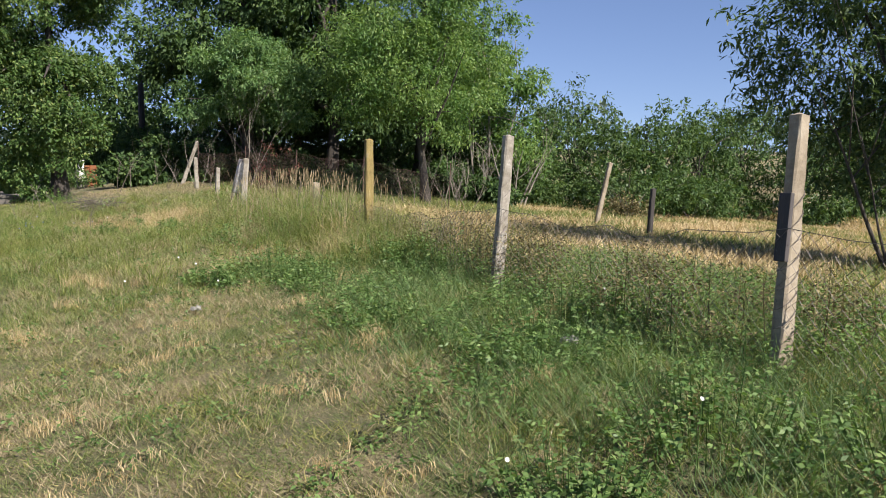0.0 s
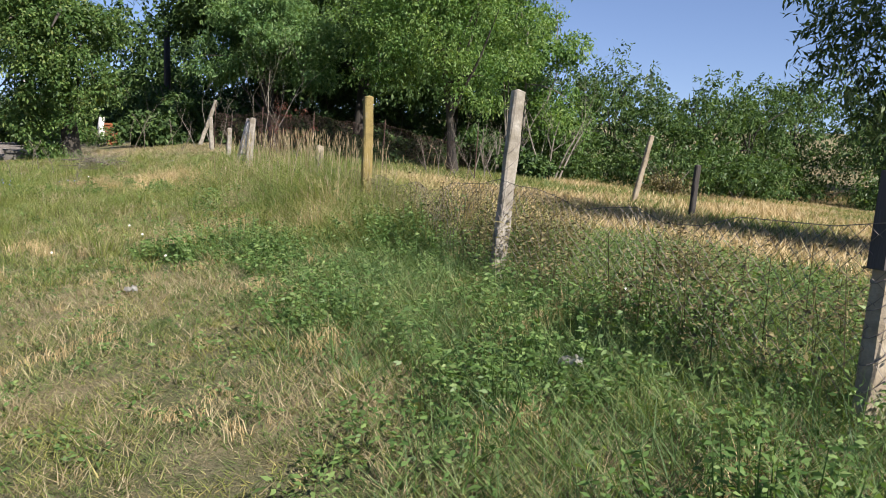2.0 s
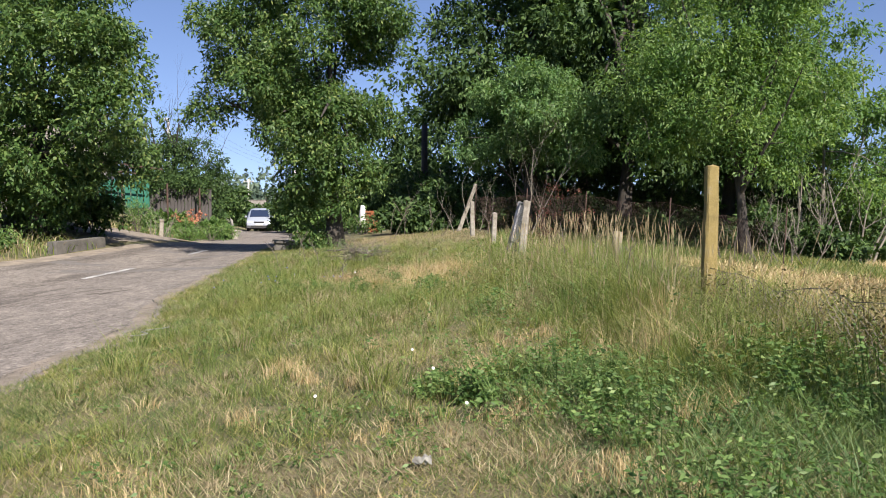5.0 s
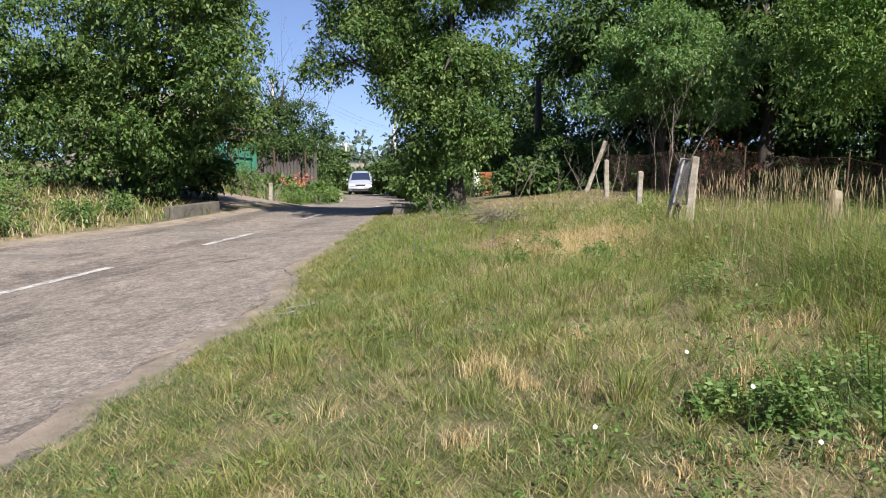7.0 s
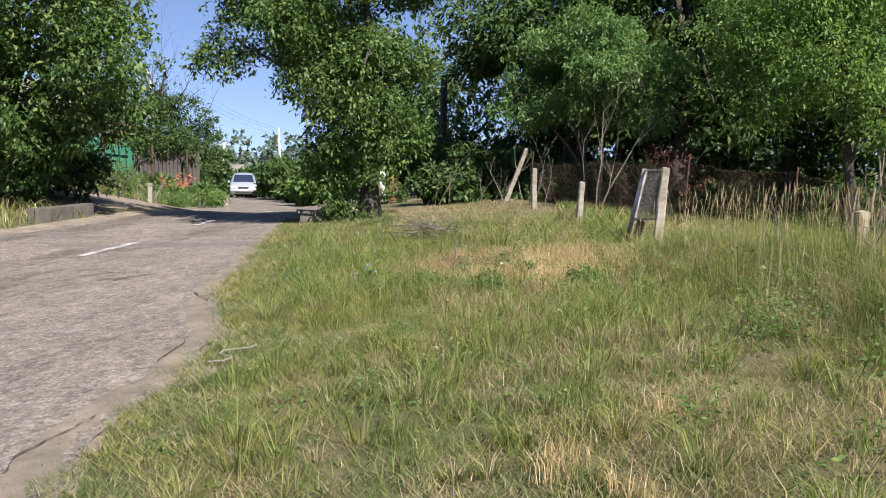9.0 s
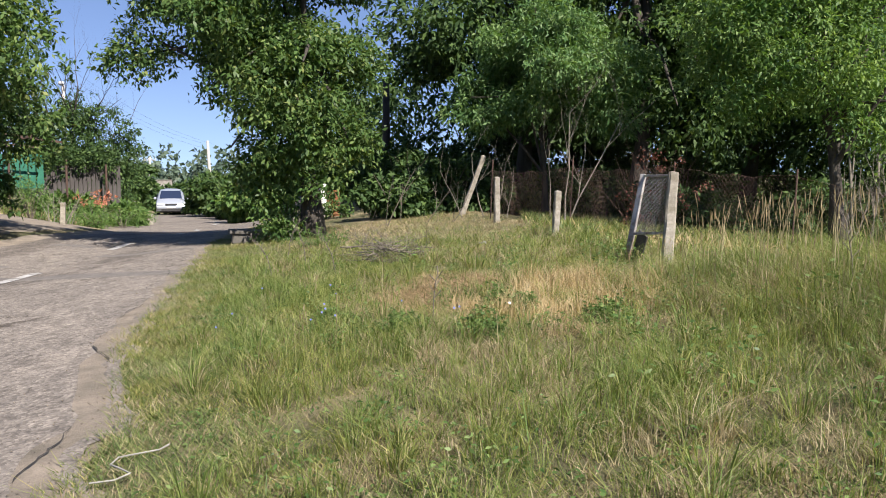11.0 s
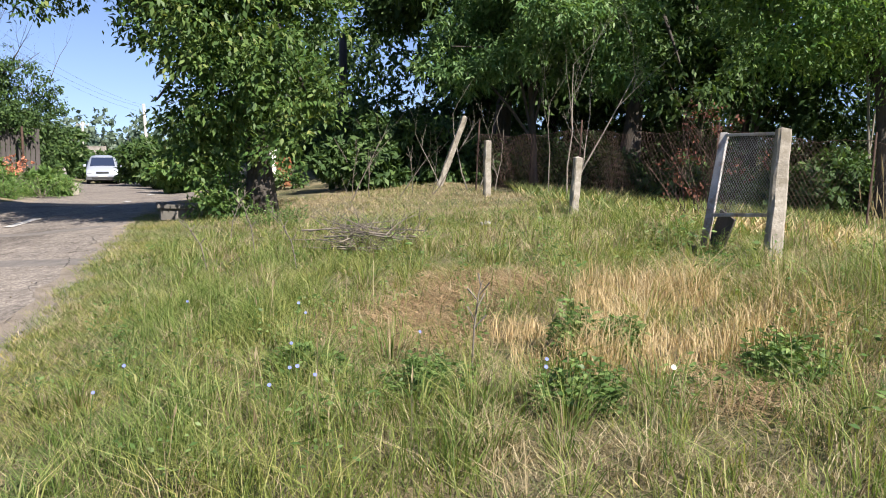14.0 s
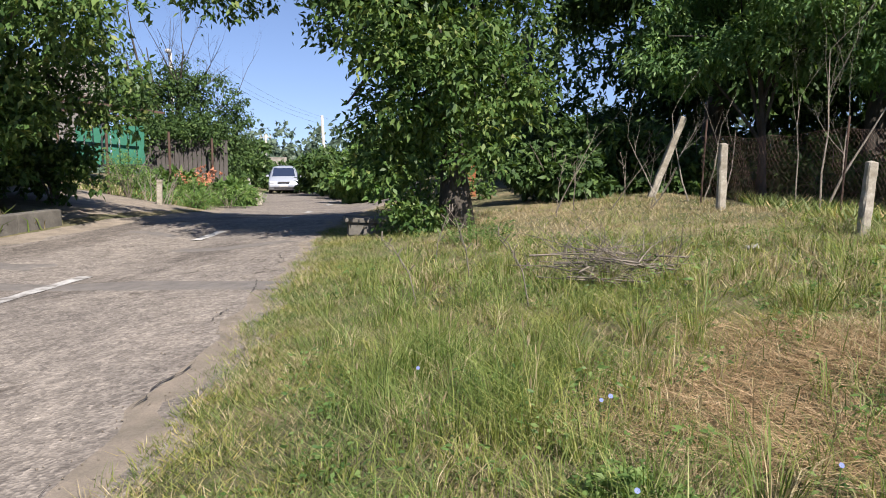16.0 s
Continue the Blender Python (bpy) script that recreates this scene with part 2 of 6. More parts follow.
M_POLE = surface("tarred_wood", [(0.3, (0.03, 0.027, 0.025)), (0.7, (0.07, 0.062, 0.055))], 4, 0.9, 0, 30, 0.6, 0.01, (1, 1, 0.2))
M_WHITEPOLE = surface("pole_concrete", [(0.3, (0.34, 0.33, 0.3)), (0.7, (0.48, 0.46, 0.43))], 4, 0.9)
M_WHITEWASH = surface("whitewash", [(0.3, (0.6, 0.59, 0.56)), (0.7, (0.8, 0.79, 0.76))], 4, 0.9, 0, 60, 0.5, 0.01, None, (0.25, 0.21, 0.17))
M_ORANGE = surface("orange_paint", [(0.3, (0.22, 0.06, 0.02)), (0.7, (0.42, 0.13, 0.035))], 4, 0.7, 0, 60, 0.3, 0.006, None, (0.2, 0.1, 0.05))
M_LINE = surface("road_paint", [(0.3, (0.360, 0.353, 0.338)), (0.6, (0.518, 0.511, 0.490))], 9, 0.85, 0, 110, 0.3, 0.003, None, (0.180, 0.169, 0.155))
M_PATCH = surface("bitumen_patch", [(0.3, (0.12, 0.11, 0.1)), (0.7, (0.2, 0.182, 0.163))], 5, 0.92, 0, 70, 0.6, 0.01)
M_CRACK = surface("crack_dirt", [(0.3, (0.03, 0.027, 0.024)), (0.7, (0.07, 0.062, 0.054))], 8, 1.0)
M_BLUE = surface("blue_sheet", [(0.3, (0.05, 0.2, 0.5)), (0.7, (0.1, 0.32, 0.68))], 2, 0.5)
M_GREEN = surface("green_sheet", [(0.3, (0.008, 0.1, 0.06)), (0.7, (0.014, 0.16, 0.1))], 2, 0.55, 0, 30, 0.2)
M_BROWNWOOD = surface("old_boards", [(0.3, (0.045, 0.04, 0.038)), (0.7, (0.1, 0.09, 0.085))], 3, 0.9, 0, 40, 0.6, 0.01, (1, 1, 0.15))
M_ROOF = surface("asbestos_roof", [(0.3, (0.13, 0.12, 0.1)), (0.7, (0.23, 0.21, 0.18))], 2, 0.95)
M_GREYWALL = surface("grey_plaster", [(0.3, (0.14, 0.135, 0.13)), (0.7, (0.22, 0.21, 0.2))], 1.5, 0.95)
M_WALL = surface("plaster", [(0.3, (0.33, 0.3, 0.25)), (0.7, (0.45, 0.42, 0.36))], 1.5, 0.95)
M_CARPAINT = plain("silver_blue_paint", (0.42, 0.46, 0.52), 0.3, 0.4)
M_DARKGLASS = plain("tinted_glass", (0.02, 0.03, 0.06), 0.08)
M_TYRE = plain("tyre_rubber", (0.025, 0.025, 0.025), 0.9)
M_CHROME = plain("alloy", (0.6, 0.6, 0.62), 0.3, 0.9)
M_LAMPGLASS = plain("lamp_glass", (0.5, 0.52, 0.54), 0.12)
M_BLACK = plain("black_plastic", (0.02, 0.02, 0.022), 0.6)
M_WHITE = plain("white_petals", (0.6, 0.6, 0.56), 0.7)
M_CHICORY = plain("blue_petals", (0.17, 0.21, 0.46), 0.7)
M_FLOWER = plain("orange_petals", (0.34, 0.13, 0.07), 0.7)
M_LITTER = surface("pale_litter", [(0.3, (0.22, 0.215, 0.19)), (0.7, (0.36, 0.35, 0.31))], 20, 0.8)


def ground_material():
    m, t, p, out = nodes_of("soil_and_turf")
    big, mid, fine = noise_node(t, 0.5, 5, 0.6), noise_node(t, 3.5, 6, 0.7), noise_node(t, 45, 4, 0.75)
    turf = ramp_node(t, mid, [(0.28, (0.085, 0.1, 0.045)), (0.45, (0.15, 0.155, 0.08)), (0.6, (0.2, 0.185, 0.11)), (0.8, (0.31, 0.25, 0.165))])
    straw = ramp_node(t, mid, [(0.3, (0.3, 0.235, 0.135)), (0.7, (0.48, 0.39, 0.24))])
    col = mix_node(t, ramp_node(t, big, [(0.45, (0, 0, 0)), (0.62, (0.7, 0.7, 0.7))]), turf, straw)
    col = mix_node(t, 0.6, col, ramp_node(t, fine, [(0.3, (0.3, 0.3, 0.28)), (0.65, (1, 1, 1))]), "MULTIPLY")
    t.links.new(col, p.inputs["Base Color"])
    p.inputs["Roughness"].default_value = 1.0
    p.inputs["Specular IOR Level"].default_value = 0.1
    bump_to(t, p, fine, 0.9, 0.05)
    return m


def road_material():
    m, t, p, out = nodes_of("worn_asphalt")
    vor = t.nodes.new("ShaderNodeTexVoronoi")
    vor.inputs["Scale"].default_value = 42
    c = t.nodes.new("ShaderNodeTexCoord")
    t.links.new(c.outputs["Object"], vor.inputs["Vector"])
    stones = ramp_node(t, vor.outputs["Color"], [(0.2, (0.085, 0.077, 0.07)), (0.5, (0.19, 0.172, 0.152)), (0.85, (0.36, 0.325, 0.285))])
    base = mix_node(t, 0.55, stones, ramp_node(t, noise_node(t, 1.1, 6, 0.7), [(0.3, (0.14, 0.126, 0.113)), (0.55, (0.235, 0.21, 0.183)), (0.75, (0.33, 0.29, 0.245))]))
    big = t.nodes.new("ShaderNodeTexVoronoi")
    big.inputs["Scale"].default_value = 17
    t.links.new(c.outputs["Object"], big.inputs["Vector"])
    base = mix_node(t, 0.42, base, ramp_node(t, big.outputs["Color"], [(0.15, (0.52, 0.5, 0.5)), (0.5, (0.95, 0.94, 0.93)), (0.85, (1.35, 1.33, 1.3))]), "MULTIPLY")
    base = mix_node(t, 0.55, base, ramp_node(t, noise_node(t, 5, 5, 0.75), [(0.35, (0.6, 0.59, 0.58)), (0.6, (1.15, 1.14, 1.12))]), "MULTIPLY")
    tar = ramp_node(t, noise_node(t, 0.55, 6, 0.72, (1.0, 0.35, 1)), [(0.52, (1, 1, 1)), (0.6, (0.6, 0.59, 0.59))])
    col = mix_node(t, 0.85, base, tar, "MULTIPLY")
    crack = t.nodes.new("ShaderNodeTexVoronoi")
    crack.feature = "DISTANCE_TO_EDGE"
    crack.inputs["Scale"].default_value = 0.55
    warp = t.nodes.new("ShaderNodeVectorMath")
    warp.operation = "MULTIPLY_ADD"
    nz = t.nodes.new("ShaderNodeTexNoise")
    nz.inputs["Scale"].default_value = 2.2
    t.links.new(c.outputs["Object"], nz.inputs["Vector"])
    t.links.new(nz.outputs["Color"], warp.inputs[0])
    warp.inputs[1].default_value = (0.9, 0.9, 0.0)
    t.links.new(c.outputs["Object"], warp.inputs[2])
    t.links.new(warp.outputs[0], crack.inputs["Vector"])
    col = mix_node(t, ramp_node(t, noise_node(t, 0.4, 3, 0.6), [(0.5, (0, 0, 0)), (0.62, (0.75, 0.75, 0.75))]), col, mix_node(t, 1.0, col, ramp_node(t, crack.outputs["Distance"], [(0.004, (0.35, 0.33, 0.31)), (0.012, (1, 1, 1))]), "MULTIPLY"))
    t.links.new(col, p.inputs["Base Color"])
    p.inputs["Roughness"].default_value = 0.9
    p.inputs["Specular IOR Level"].default_value = 0.25
    bump_to(t, p, vor.outputs["Distance"], 0.6, 0.012)
    return m


def sand_material():
    m, t, p, out = nodes_of("sandy_shoulder")
    col = ramp_node(t, noise_node(t, 2.5, 6, 0.7), [(0.3, (0.15, 0.13, 0.1)), (0.55, (0.26, 0.22, 0.172)), (0.75, (0.36, 0.3, 0.235))])
    fine = noise_node(t, 70, 4, 0.8)
    col = mix_node(t, 0.42, col, ramp_node(t, fine, [(0.32, (0.4, 0.4, 0.4)), (0.6, (1, 1, 1))]), "MULTIPLY")
    t.links.new(col, p.inputs["Base Color"])
    p.inputs["Roughness"].default_value = 1.0
    bump_to(t, p, fine, 0.8, 0.015)
    return m


M_GROUND, M_ROAD, M_SAND = ground_material(), road_material(), sand_material()

rng = np.random.default_rng(7)

# ---- ground, shoulder, road ----
def axis(lo, hi, step, far):
    dense = np.arange(lo, hi + 1e-6, step)
    out = step * np.cumsum(1.25 ** np.arange(1, 60))
    out = out[out < far]
    return np.concatenate([lo - out[::-1], dense, hi + out])


def sheet(name, X, Y, Z, material, label, category=""):
    ny, nx = X.shape
    v = np.stack([X.ravel(), Y.ravel(), Z.ravel()], 1)
    i = (np.arange(ny - 1)[:, None] * nx + np.arange(nx - 1)[None, :]).ravel()
    q = np.stack([i, i + 1, i + nx + 1, i + nx], 1)
    ob = link_mesh(name, np_mesh(name, v, q, smooth=True), material)
    return tagged(ob, label, category, kind="structure")


gx, gy = np.meshgrid(axis(-28, 26, 0.38, 1800), axis(-4, 44, 0.38, 1800))
gzz = on_ground(gx, gy)
inside = np.minimum(road_right(gy) - gx, gx - road_left(gy))
gzz = gzz - 0.05 * np.clip(inside / 0.4, 0, 1)
sheet("ground", gx, gy, gzz, M_GROUND, "dry turf and bare soil sloping to the road", "ground")


def strip(name, y0, y1, step, across, left, right, up, material, label, category="road", wob=0.0, tuck=0.0):
    ys = np.arange(y0, y1 + 1e-6, step)
    u = np.linspace(0, 1, across)
    Y, U = np.meshgrid(ys, u, indexing="ij")
    w = wob * patches(ys, ys * 0.3, 0.55)
    L, R = left(ys), right(ys) + w
    X = L[:, None] * (1 - U) + R[:, None] * U
    return sheet(name, X, Y, ground_z(X, Y) + up - tuck * np.abs(2 * U - 1) ** 4, material, label, category)


strip("shoulder", -6, 60, 0.15, 6, lambda y: road_right(y) - 0.8, lambda y: road_right(y) + 0.1, 0.012, M_SAND, "sandy gravel shoulder along the broken road edge", "shoulder", 0.28, 0.05)
strip("shoulder_far_side", -6, 60, 0.2, 6, lambda y: road_left(y) - 0.7, lambda y: road_left(y) + 0.6, 0.012, M_SAND, "dusty gravel strip beside the road", "shoulder", 0.2, 0.05)
strip("road", -10, 125, 0.3, 22, lambda y: road_left(y) + 0.1 * patches(y, y, 0.7), lambda y: road_right(y) - 0.1, 0.022, M_ROAD, "worn pale asphalt road with patches and cracks", "road", 0.16, 0.014)


strip("driveway", 26.2, 35.0, 0.3, 10, lambda y: road_left(y) - 6.0, lambda y: road_left(y) - 0.3, 0.018, M_SAND, "bare dusty drive from the road to the house", "drive", 0.3, 0.05)


def asphalt_patch(y0, y1, u0, u1, seed):
    """A thin darker repair, with a wavy outline, laid across part of the road."""
    n, m = 14, 9
    v, u = np.meshgrid(np.linspace(0, 1, m), np.linspace(0, 1, n), indexing="ij")
    k = u0 + (u1 - u0) * u + 0.02 * np.sin(9 * v + seed) * (2 * u - 1)
    Y = y0 + (y1 - y0) * (0.5 + (v - 0.5) * (1 - 0.35 * np.abs(np.sin(5 * u + seed)))) + 0.25 * np.sin(4 * u + seed)
    X = road_left(Y) * (1 - k) + road_right(Y) * k
    edge = np.minimum(np.minimum(u, 1 - u), np.minimum(v, 1 - v))
    ob = sheet("asphalt_patch", X, Y, ground_z(X, Y) + 0.0265 - 0.012 * (edge <= 0), M_PATCH, "dark bitumen repair patch on the asphalt", "road patch")
    ob["group"] = "road repairs"


for k, (y0, y1, u0, u1) in enumerate(((19.6, 20.3, 0.3, 0.97), (21.3, 22.0, 0.05, 0.4), (23.0, 23.6, 0.55, 0.9), (16.2, 16.9, 0.02, 0.3), (24.8, 25.3, 0.2, 0.45))):
    asphalt_patch(y0, y1, u0, u1, k * 1.7)


def edge_crack(y0, y1, off, wide, seed):
    """A dark broken line where the asphalt has come away from its edge."""
    ys = np.linspace(y0, y1, int((y1 - y0) / 0.06))
    mid = road_right(ys) - off + 0.06 * np.sin(ys * 2.3 + seed) + 0.03 * np.sin(ys * 7.1 + 2 * seed) + np.cumsum(rng.normal(0, 0.008, len(ys))) + rng.normal(0, 0.009, len(ys))
    w = wide * np.clip(-0.1 + 0.7 * np.sin(ys * 3.1 + seed) + rng.uniform(-0.5, 0.5, len(ys)), 0.004, 1)
    X = np.stack([mid - w, mid + w], 1)
    Y = np.stack([ys, ys], 1)
    ob = sheet("edge_crack", X, Y, ground_z(X, Y) + 0.027, M_CRACK, "dark crack along the broken asphalt edge", "crack")
    ob["group"] = "cracks in the road"


for y0, y1, off, wide, seed in ((13.2, 18.6, 0.34, 0.013, 0.4), (9.0, 12.8, 0.4, 0.01, 1.9), (19.0, 23.0, 0.34, 0.011, 3.1), (5.0, 8.6, 0.4, 0.009, 4.0)):
    edge_crack(y0, y1, off, wide, seed)


def dash(y0, y1):
    ys = np.linspace(y0, y1, 14)
    xs = road_mid(ys)
    wob = 0.012 * np.sin(ys * 9)
    X = np.stack([xs - 0.105 + wob, xs + 0.105 - wob], 1)
    Y = np.stack([ys, ys], 1)
    ob = sheet("road_marking", X, Y, ground_z(X, Y) + 0.032, M_LINE, "faded white dashed centre line on the asphalt", "road marking")
    ob["group"] = "centre line dashes"


for a in (-0.5, 6.5, 13.4, 18.9, 24.4, 29.8, 35.5, 41.5):
    dash(a, a + (2.6 if a < 15 else 2.0 if a < 24 else 1.3))

# ---- plants: blades, leaves, trees ----


def blades(name, x, y, height, width, material, label, bend=0.45, splay=0.25, lay=None, simple=False, aim=None):
    """Many grass blades in one mesh; each is a tapered, bent strip."""
    n = len(x)
    z = on_ground(x, y) - 0.015
    a = rng.uniform(0, 2 * np.pi, n) if aim is None else aim
    d = np.stack([np.cos(a), np.sin(a)], 1)
    b = rng.uniform(0, 2 * np.pi, n)
    s = np.stack([np.cos(b), np.sin(b)], 1) * width[:, None] * 0.5
    lean = height * splay * rng.uniform(0.2, 1.3, n)
    curl = height * bend * rng.uniform(0.2, 1.4, n)
    rise = height * np.sqrt(np.clip(1 - (splay * 0.8) ** 2, 0.1, 1))
    if lay is not None:
        rise = rise * lay
        lean = lean + height * (1 - lay)
    base = np.stack([x, y], 1)
    mid = base + d * (lean * 0.5)[:, None]
    tip = base + d * (lean + curl)[:, None]
    V = np.empty((n, 5, 3))
    V[:, 0, :2], V[:, 1, :2] = base - s, base + s
    V[:, 2, :2], V[:, 3, :2] = mid + s * 0.75, mid - s * 0.75
    V[:, 4, :2] = tip
    V[:, 0, 2] = V[:, 1, 2] = z
    V[:, 2, 2] = V[:, 3, 2] = z + rise * 0.58
    V[:, 4, 2] = z + rise * rng.uniform(0.85, 1.05, n)
    if simple:
        i = np.arange(n)[:, None] * 3
        ob = link_mesh(name, np_mesh(name, V[:, [0, 1, 4]].reshape(-1, 3), None, i + [0, 1, 2]), material)
        return tagged(ob, label, "grass", kind="stuff")
    i = np.arange(n)[:, None] * 5
    ob = link_mesh(name, np_mesh(name, V.reshape(-1, 3), i + [0, 1, 2, 3], i + [3, 2, 4]), material)
    return tagged(ob, label, "grass", kind="stuff")


def scatter(x0, x1, y0, y1, density):
    n = int((x1 - x0) * (y1 - y0) * density)
    return rng.uniform(x0, x1, n), rng.uniform(y0, y1, n)


def clumped(x, y, share, spread):
    """Draws part of the points together into tufts."""
    n = len(x)
    k = max(1, n // 14)
    pick = rng.integers(0, k, n)
    on = rng.random(n) < share
    x2 = np.where(on, x[pick] + rng.normal(0, spread, n), x)
    y2 = np.where(on, y[pick] + rng.normal(0, spread, n), y)
    return x2, y2


def smooth01(v):
    v = np.clip(v, 0, 1)
    return v * v * (3 - 2 * v)


def spot(x, y, cx, cy, r):
    return smooth01(1.25 - np.hypot(x - cx, y - cy) / r + 0.3 * patches(x, y, 0.35, 2.0))


def hay_cover(x, y):
    """Where cut hay lies flat on the verge."""
    return np.maximum(np.maximum(spot(x, y, -5.15, 16.1, 0.7), spot(x, y, -4.6, 16.9, 0.75)), 0.8 * np.maximum(spot(x, y, -4.75, 15.6, 0.45), spot(x, y, -3.3, 14.5, 0.5)))


def verge_cover(x, y):
    """Height, dryness and presence of the grass between road and fence."""
    from_road, to_fence = x - road_right(y), fence_x(y) - x
    mown = smooth01((9.6 - y + 1.2 * patches(x, y, 1.5, 4)) / 3) * smooth01((to_fence - 1.4) / 1.2)
    tall = (0.12 + 0.07 * smooth01((y - 9.5) / 4)) * (1 - 0.35 * spot(x, y, -5.7, 18.2, 1.8)) * (1 + 0.45 * patches(x, y, 0.9, 1) + 0.6 * patches(x, y, 0.22, 12))
    tall = tall + 0.4 * smooth01((1.9 - to_fence) / 1.4) * smooth01((y - 8.2) / 1.5) * smooth01((17.3 - y) / 2)
    tall = tall * (1 - 0.5 * smooth01((y - 19) / 3))
    h = np.maximum(tall, 0.05) * (1 - mown) + np.maximum(0.075 + 0.035 * patches(x, y, 0.6, 3) + 0.03 * patches(x, y, 0.22, 14), 0.025) * mown
    tall = tall * (1 - 0.55 * spot(x, y, -2.9, 17.4, 1.1))
    h = np.where(mown < 0.5, np.minimum(h, np.maximum(tall, 0.05)), h)
    near_edge = smooth01(from_road / 1.1)
    h = h * (0.42 + 0.58 * near_edge)
    dry = 0.43 + 0.36 * patches(x, y, 0.9, 6) + 0.25 * patches(x, y, 0.3, 16) + 0.45 * patches(x, y, 0.13, 26) - 0.06 * smooth01((1.9 - to_fence) / 1.4) - 0.04 * mown + 0.42 * smooth01((y - 21) / 3)
    dry = dry - 0.3 * spot(x, y, -5.7, 18.0, 1.7) - 0.3 * smooth01((2.6 - from_road) / 1.6) + 0.04 * smooth01((y - 10) / 3) * smooth01((from_road - 2) / 2)
    straw = np.maximum(np.maximum(np.maximum(spot(x, y, -4.1, 15.3, 0.6), spot(x, y, -3.5, 16.2, 0.6)), spot(x, y, -3.75, 15.0, 0.5)), 0.8 * smooth01(patches(x, y, 0.42, 21) * 2.4 - 1.1) * (0.3 + 0.7 * smooth01((11.5 - y) / 2.5)) * smooth01((from_road - 0.8) / 1.5))
    straw = np.maximum(straw, 0.35 * spot(x, y, -3.0, 15.2, 0.7))
    hay = hay_cover(x, y)
    keep = 0.6 + 0.4 * smooth01((from_road + 0.12) / 0.35 + 0.35 * patches(x, y, 0.4, 9))
    keep = np.where(from_road < -0.25, 0, keep)
    keep = keep * (1 - 0.2 * mown * smooth01(patches(x, y, 0.75, 11) * 2.2 - 0.4))
    keep = np.where(y > 26.5, keep * smooth01((x + 8) / 2), keep)
    return h, np.clip(dry + straw, 0, 1), keep * (1 - 0.93 * hay), straw, hay, mown


def grass_area(x0, x1, y0, y1, density, width):
    x, y = scatter(x0, x1, y0, y1, density)
    x, y = clumped(x, y, 0.6, 0.055)
    h, dry, keep, straw, hay, mown = verge_cover(x, y)
    ok = (rng.random(len(x)) < keep) & (x < fence_x(y) + 0.5) & (x > road_right(y) - 0.3)
    x, y, h, dry, straw, mown = (v[ok] for v in (x, y, h, dry, straw, mown))
    is_dry = rng.random(len(x)) < dry
    h = h * rng.uniform(0.35, 1.3, len(x)) * np.where(is_dry & (mown < 0.5) & (straw < 0.3), 0.68, 1)
    w = width * rng.uniform(0.6, 1.3, len(x))
    tall = (h > 0.13 + 0.07 * rng.random(len(x))) & ~is_dry
    short = ~is_dry & ~tall
    blades("short_grass", x[short], y[short], h[short], w[short] * 1.5, M_GRASS, "short green grass on the trodden verge", 0.7, 0.6, simple=True)
    blades("meadow_grass", x[tall], y[tall], h[tall], w[tall], M_TALL, "tall yellow-green meadow grass on the verge", 0.75, 0.42)
    pale = is_dry & (straw > 0.3)
    dull = is_dry & ~pale
    low = dull & (h < 0.11)
    dull = dull & ~low
    blades("dry_turf", x[low], y[low], h[low] * 1.2, w[low] * 1.3, M_DRY, "short dry tan grass on the verge", 0.6, 0.6, simple=True)
    blades("dry_grass", x[dull], y[dull], h[dull], w[dull] * 0.9, M_DRY, "dry tan grass among the green", 0.7, 0.5)
    if pale.any():
        blades("straw_tuft", x[pale], y[pale], h[pale] * 1.15, w[pale], M_STRAW, "bleached straw-coloured dead grass tuft", 0.4, 0.3)


grass_area(-8.5, 3.2, 1.2, 9.5, 3000, 0.005)
grass_area(-9.5, 1.5, 9.5, 18.5, 2500, 0.0048)
grass_area(-12.5, -0.5, 18.5, 30, 1000, 0.009)
grass_area(-6.5, 5.5, -4, 1.2, 260, 0.01)



def tussocks(x0, x1, y0, y1, density, blade, height, share_dry):
    """Bunches of long blades that fan outwards and stand over the other grass."""
    cx, cy = scatter(x0, x1, y0, y1, density)
    h, dry, keep, straw, hay, mown = verge_cover(cx, cy)
    ok = (cx > road_right(cy) + 0.35) & (cx < fence_x(cy) - 0.1) & (hay < 0.3) & (straw < 0.4)
    cx, cy, h, mown = cx[ok], cy[ok], h[ok], mown[ok]
    tall = height * rng.uniform(0.5, 1.3, len(cx)) * (1 - 0.65 * mown)
    for dead in (False, True):
        pick = (rng.random(len(cx)) < share_dry) == dead
        n = int(pick.sum())
        if not n:
            continue
        k = np.repeat(np.flatnonzero(pick), blade)
        a = rng.uniform(0, 2 * np.pi, len(k))
        r = 0.05 * np.sqrt(rng.random(len(k))) * (0.6 + 2.2 * tall[k])
        tall = tall * 0.72 if dead else tall
        args = (cx[k] + np.cos(a) * r, cy[k] + np.sin(a) * r, tall[k] * rng.uniform(0.55, 1.15, len(k)), rng.uniform(0.0035, 0.0065, len(k)))
        if dead:
            blades("dry_tussock", *args, M_DRY, "bleached dry grass bunches on the verge", 0.55, 0.5, aim=a)
        else:
            blades("grass_tussock", *args, M_TALL, "bunches of long green grass on the verge", 0.75, 0.5, aim=a)


tussocks(-8.5, 2.2, 9.0, 22.0, 5.5, 38, 0.32, 0.33)
tussocks(-6.0, 1.5, 2.0, 10.0, 5.0, 26, 0.2, 0.6)

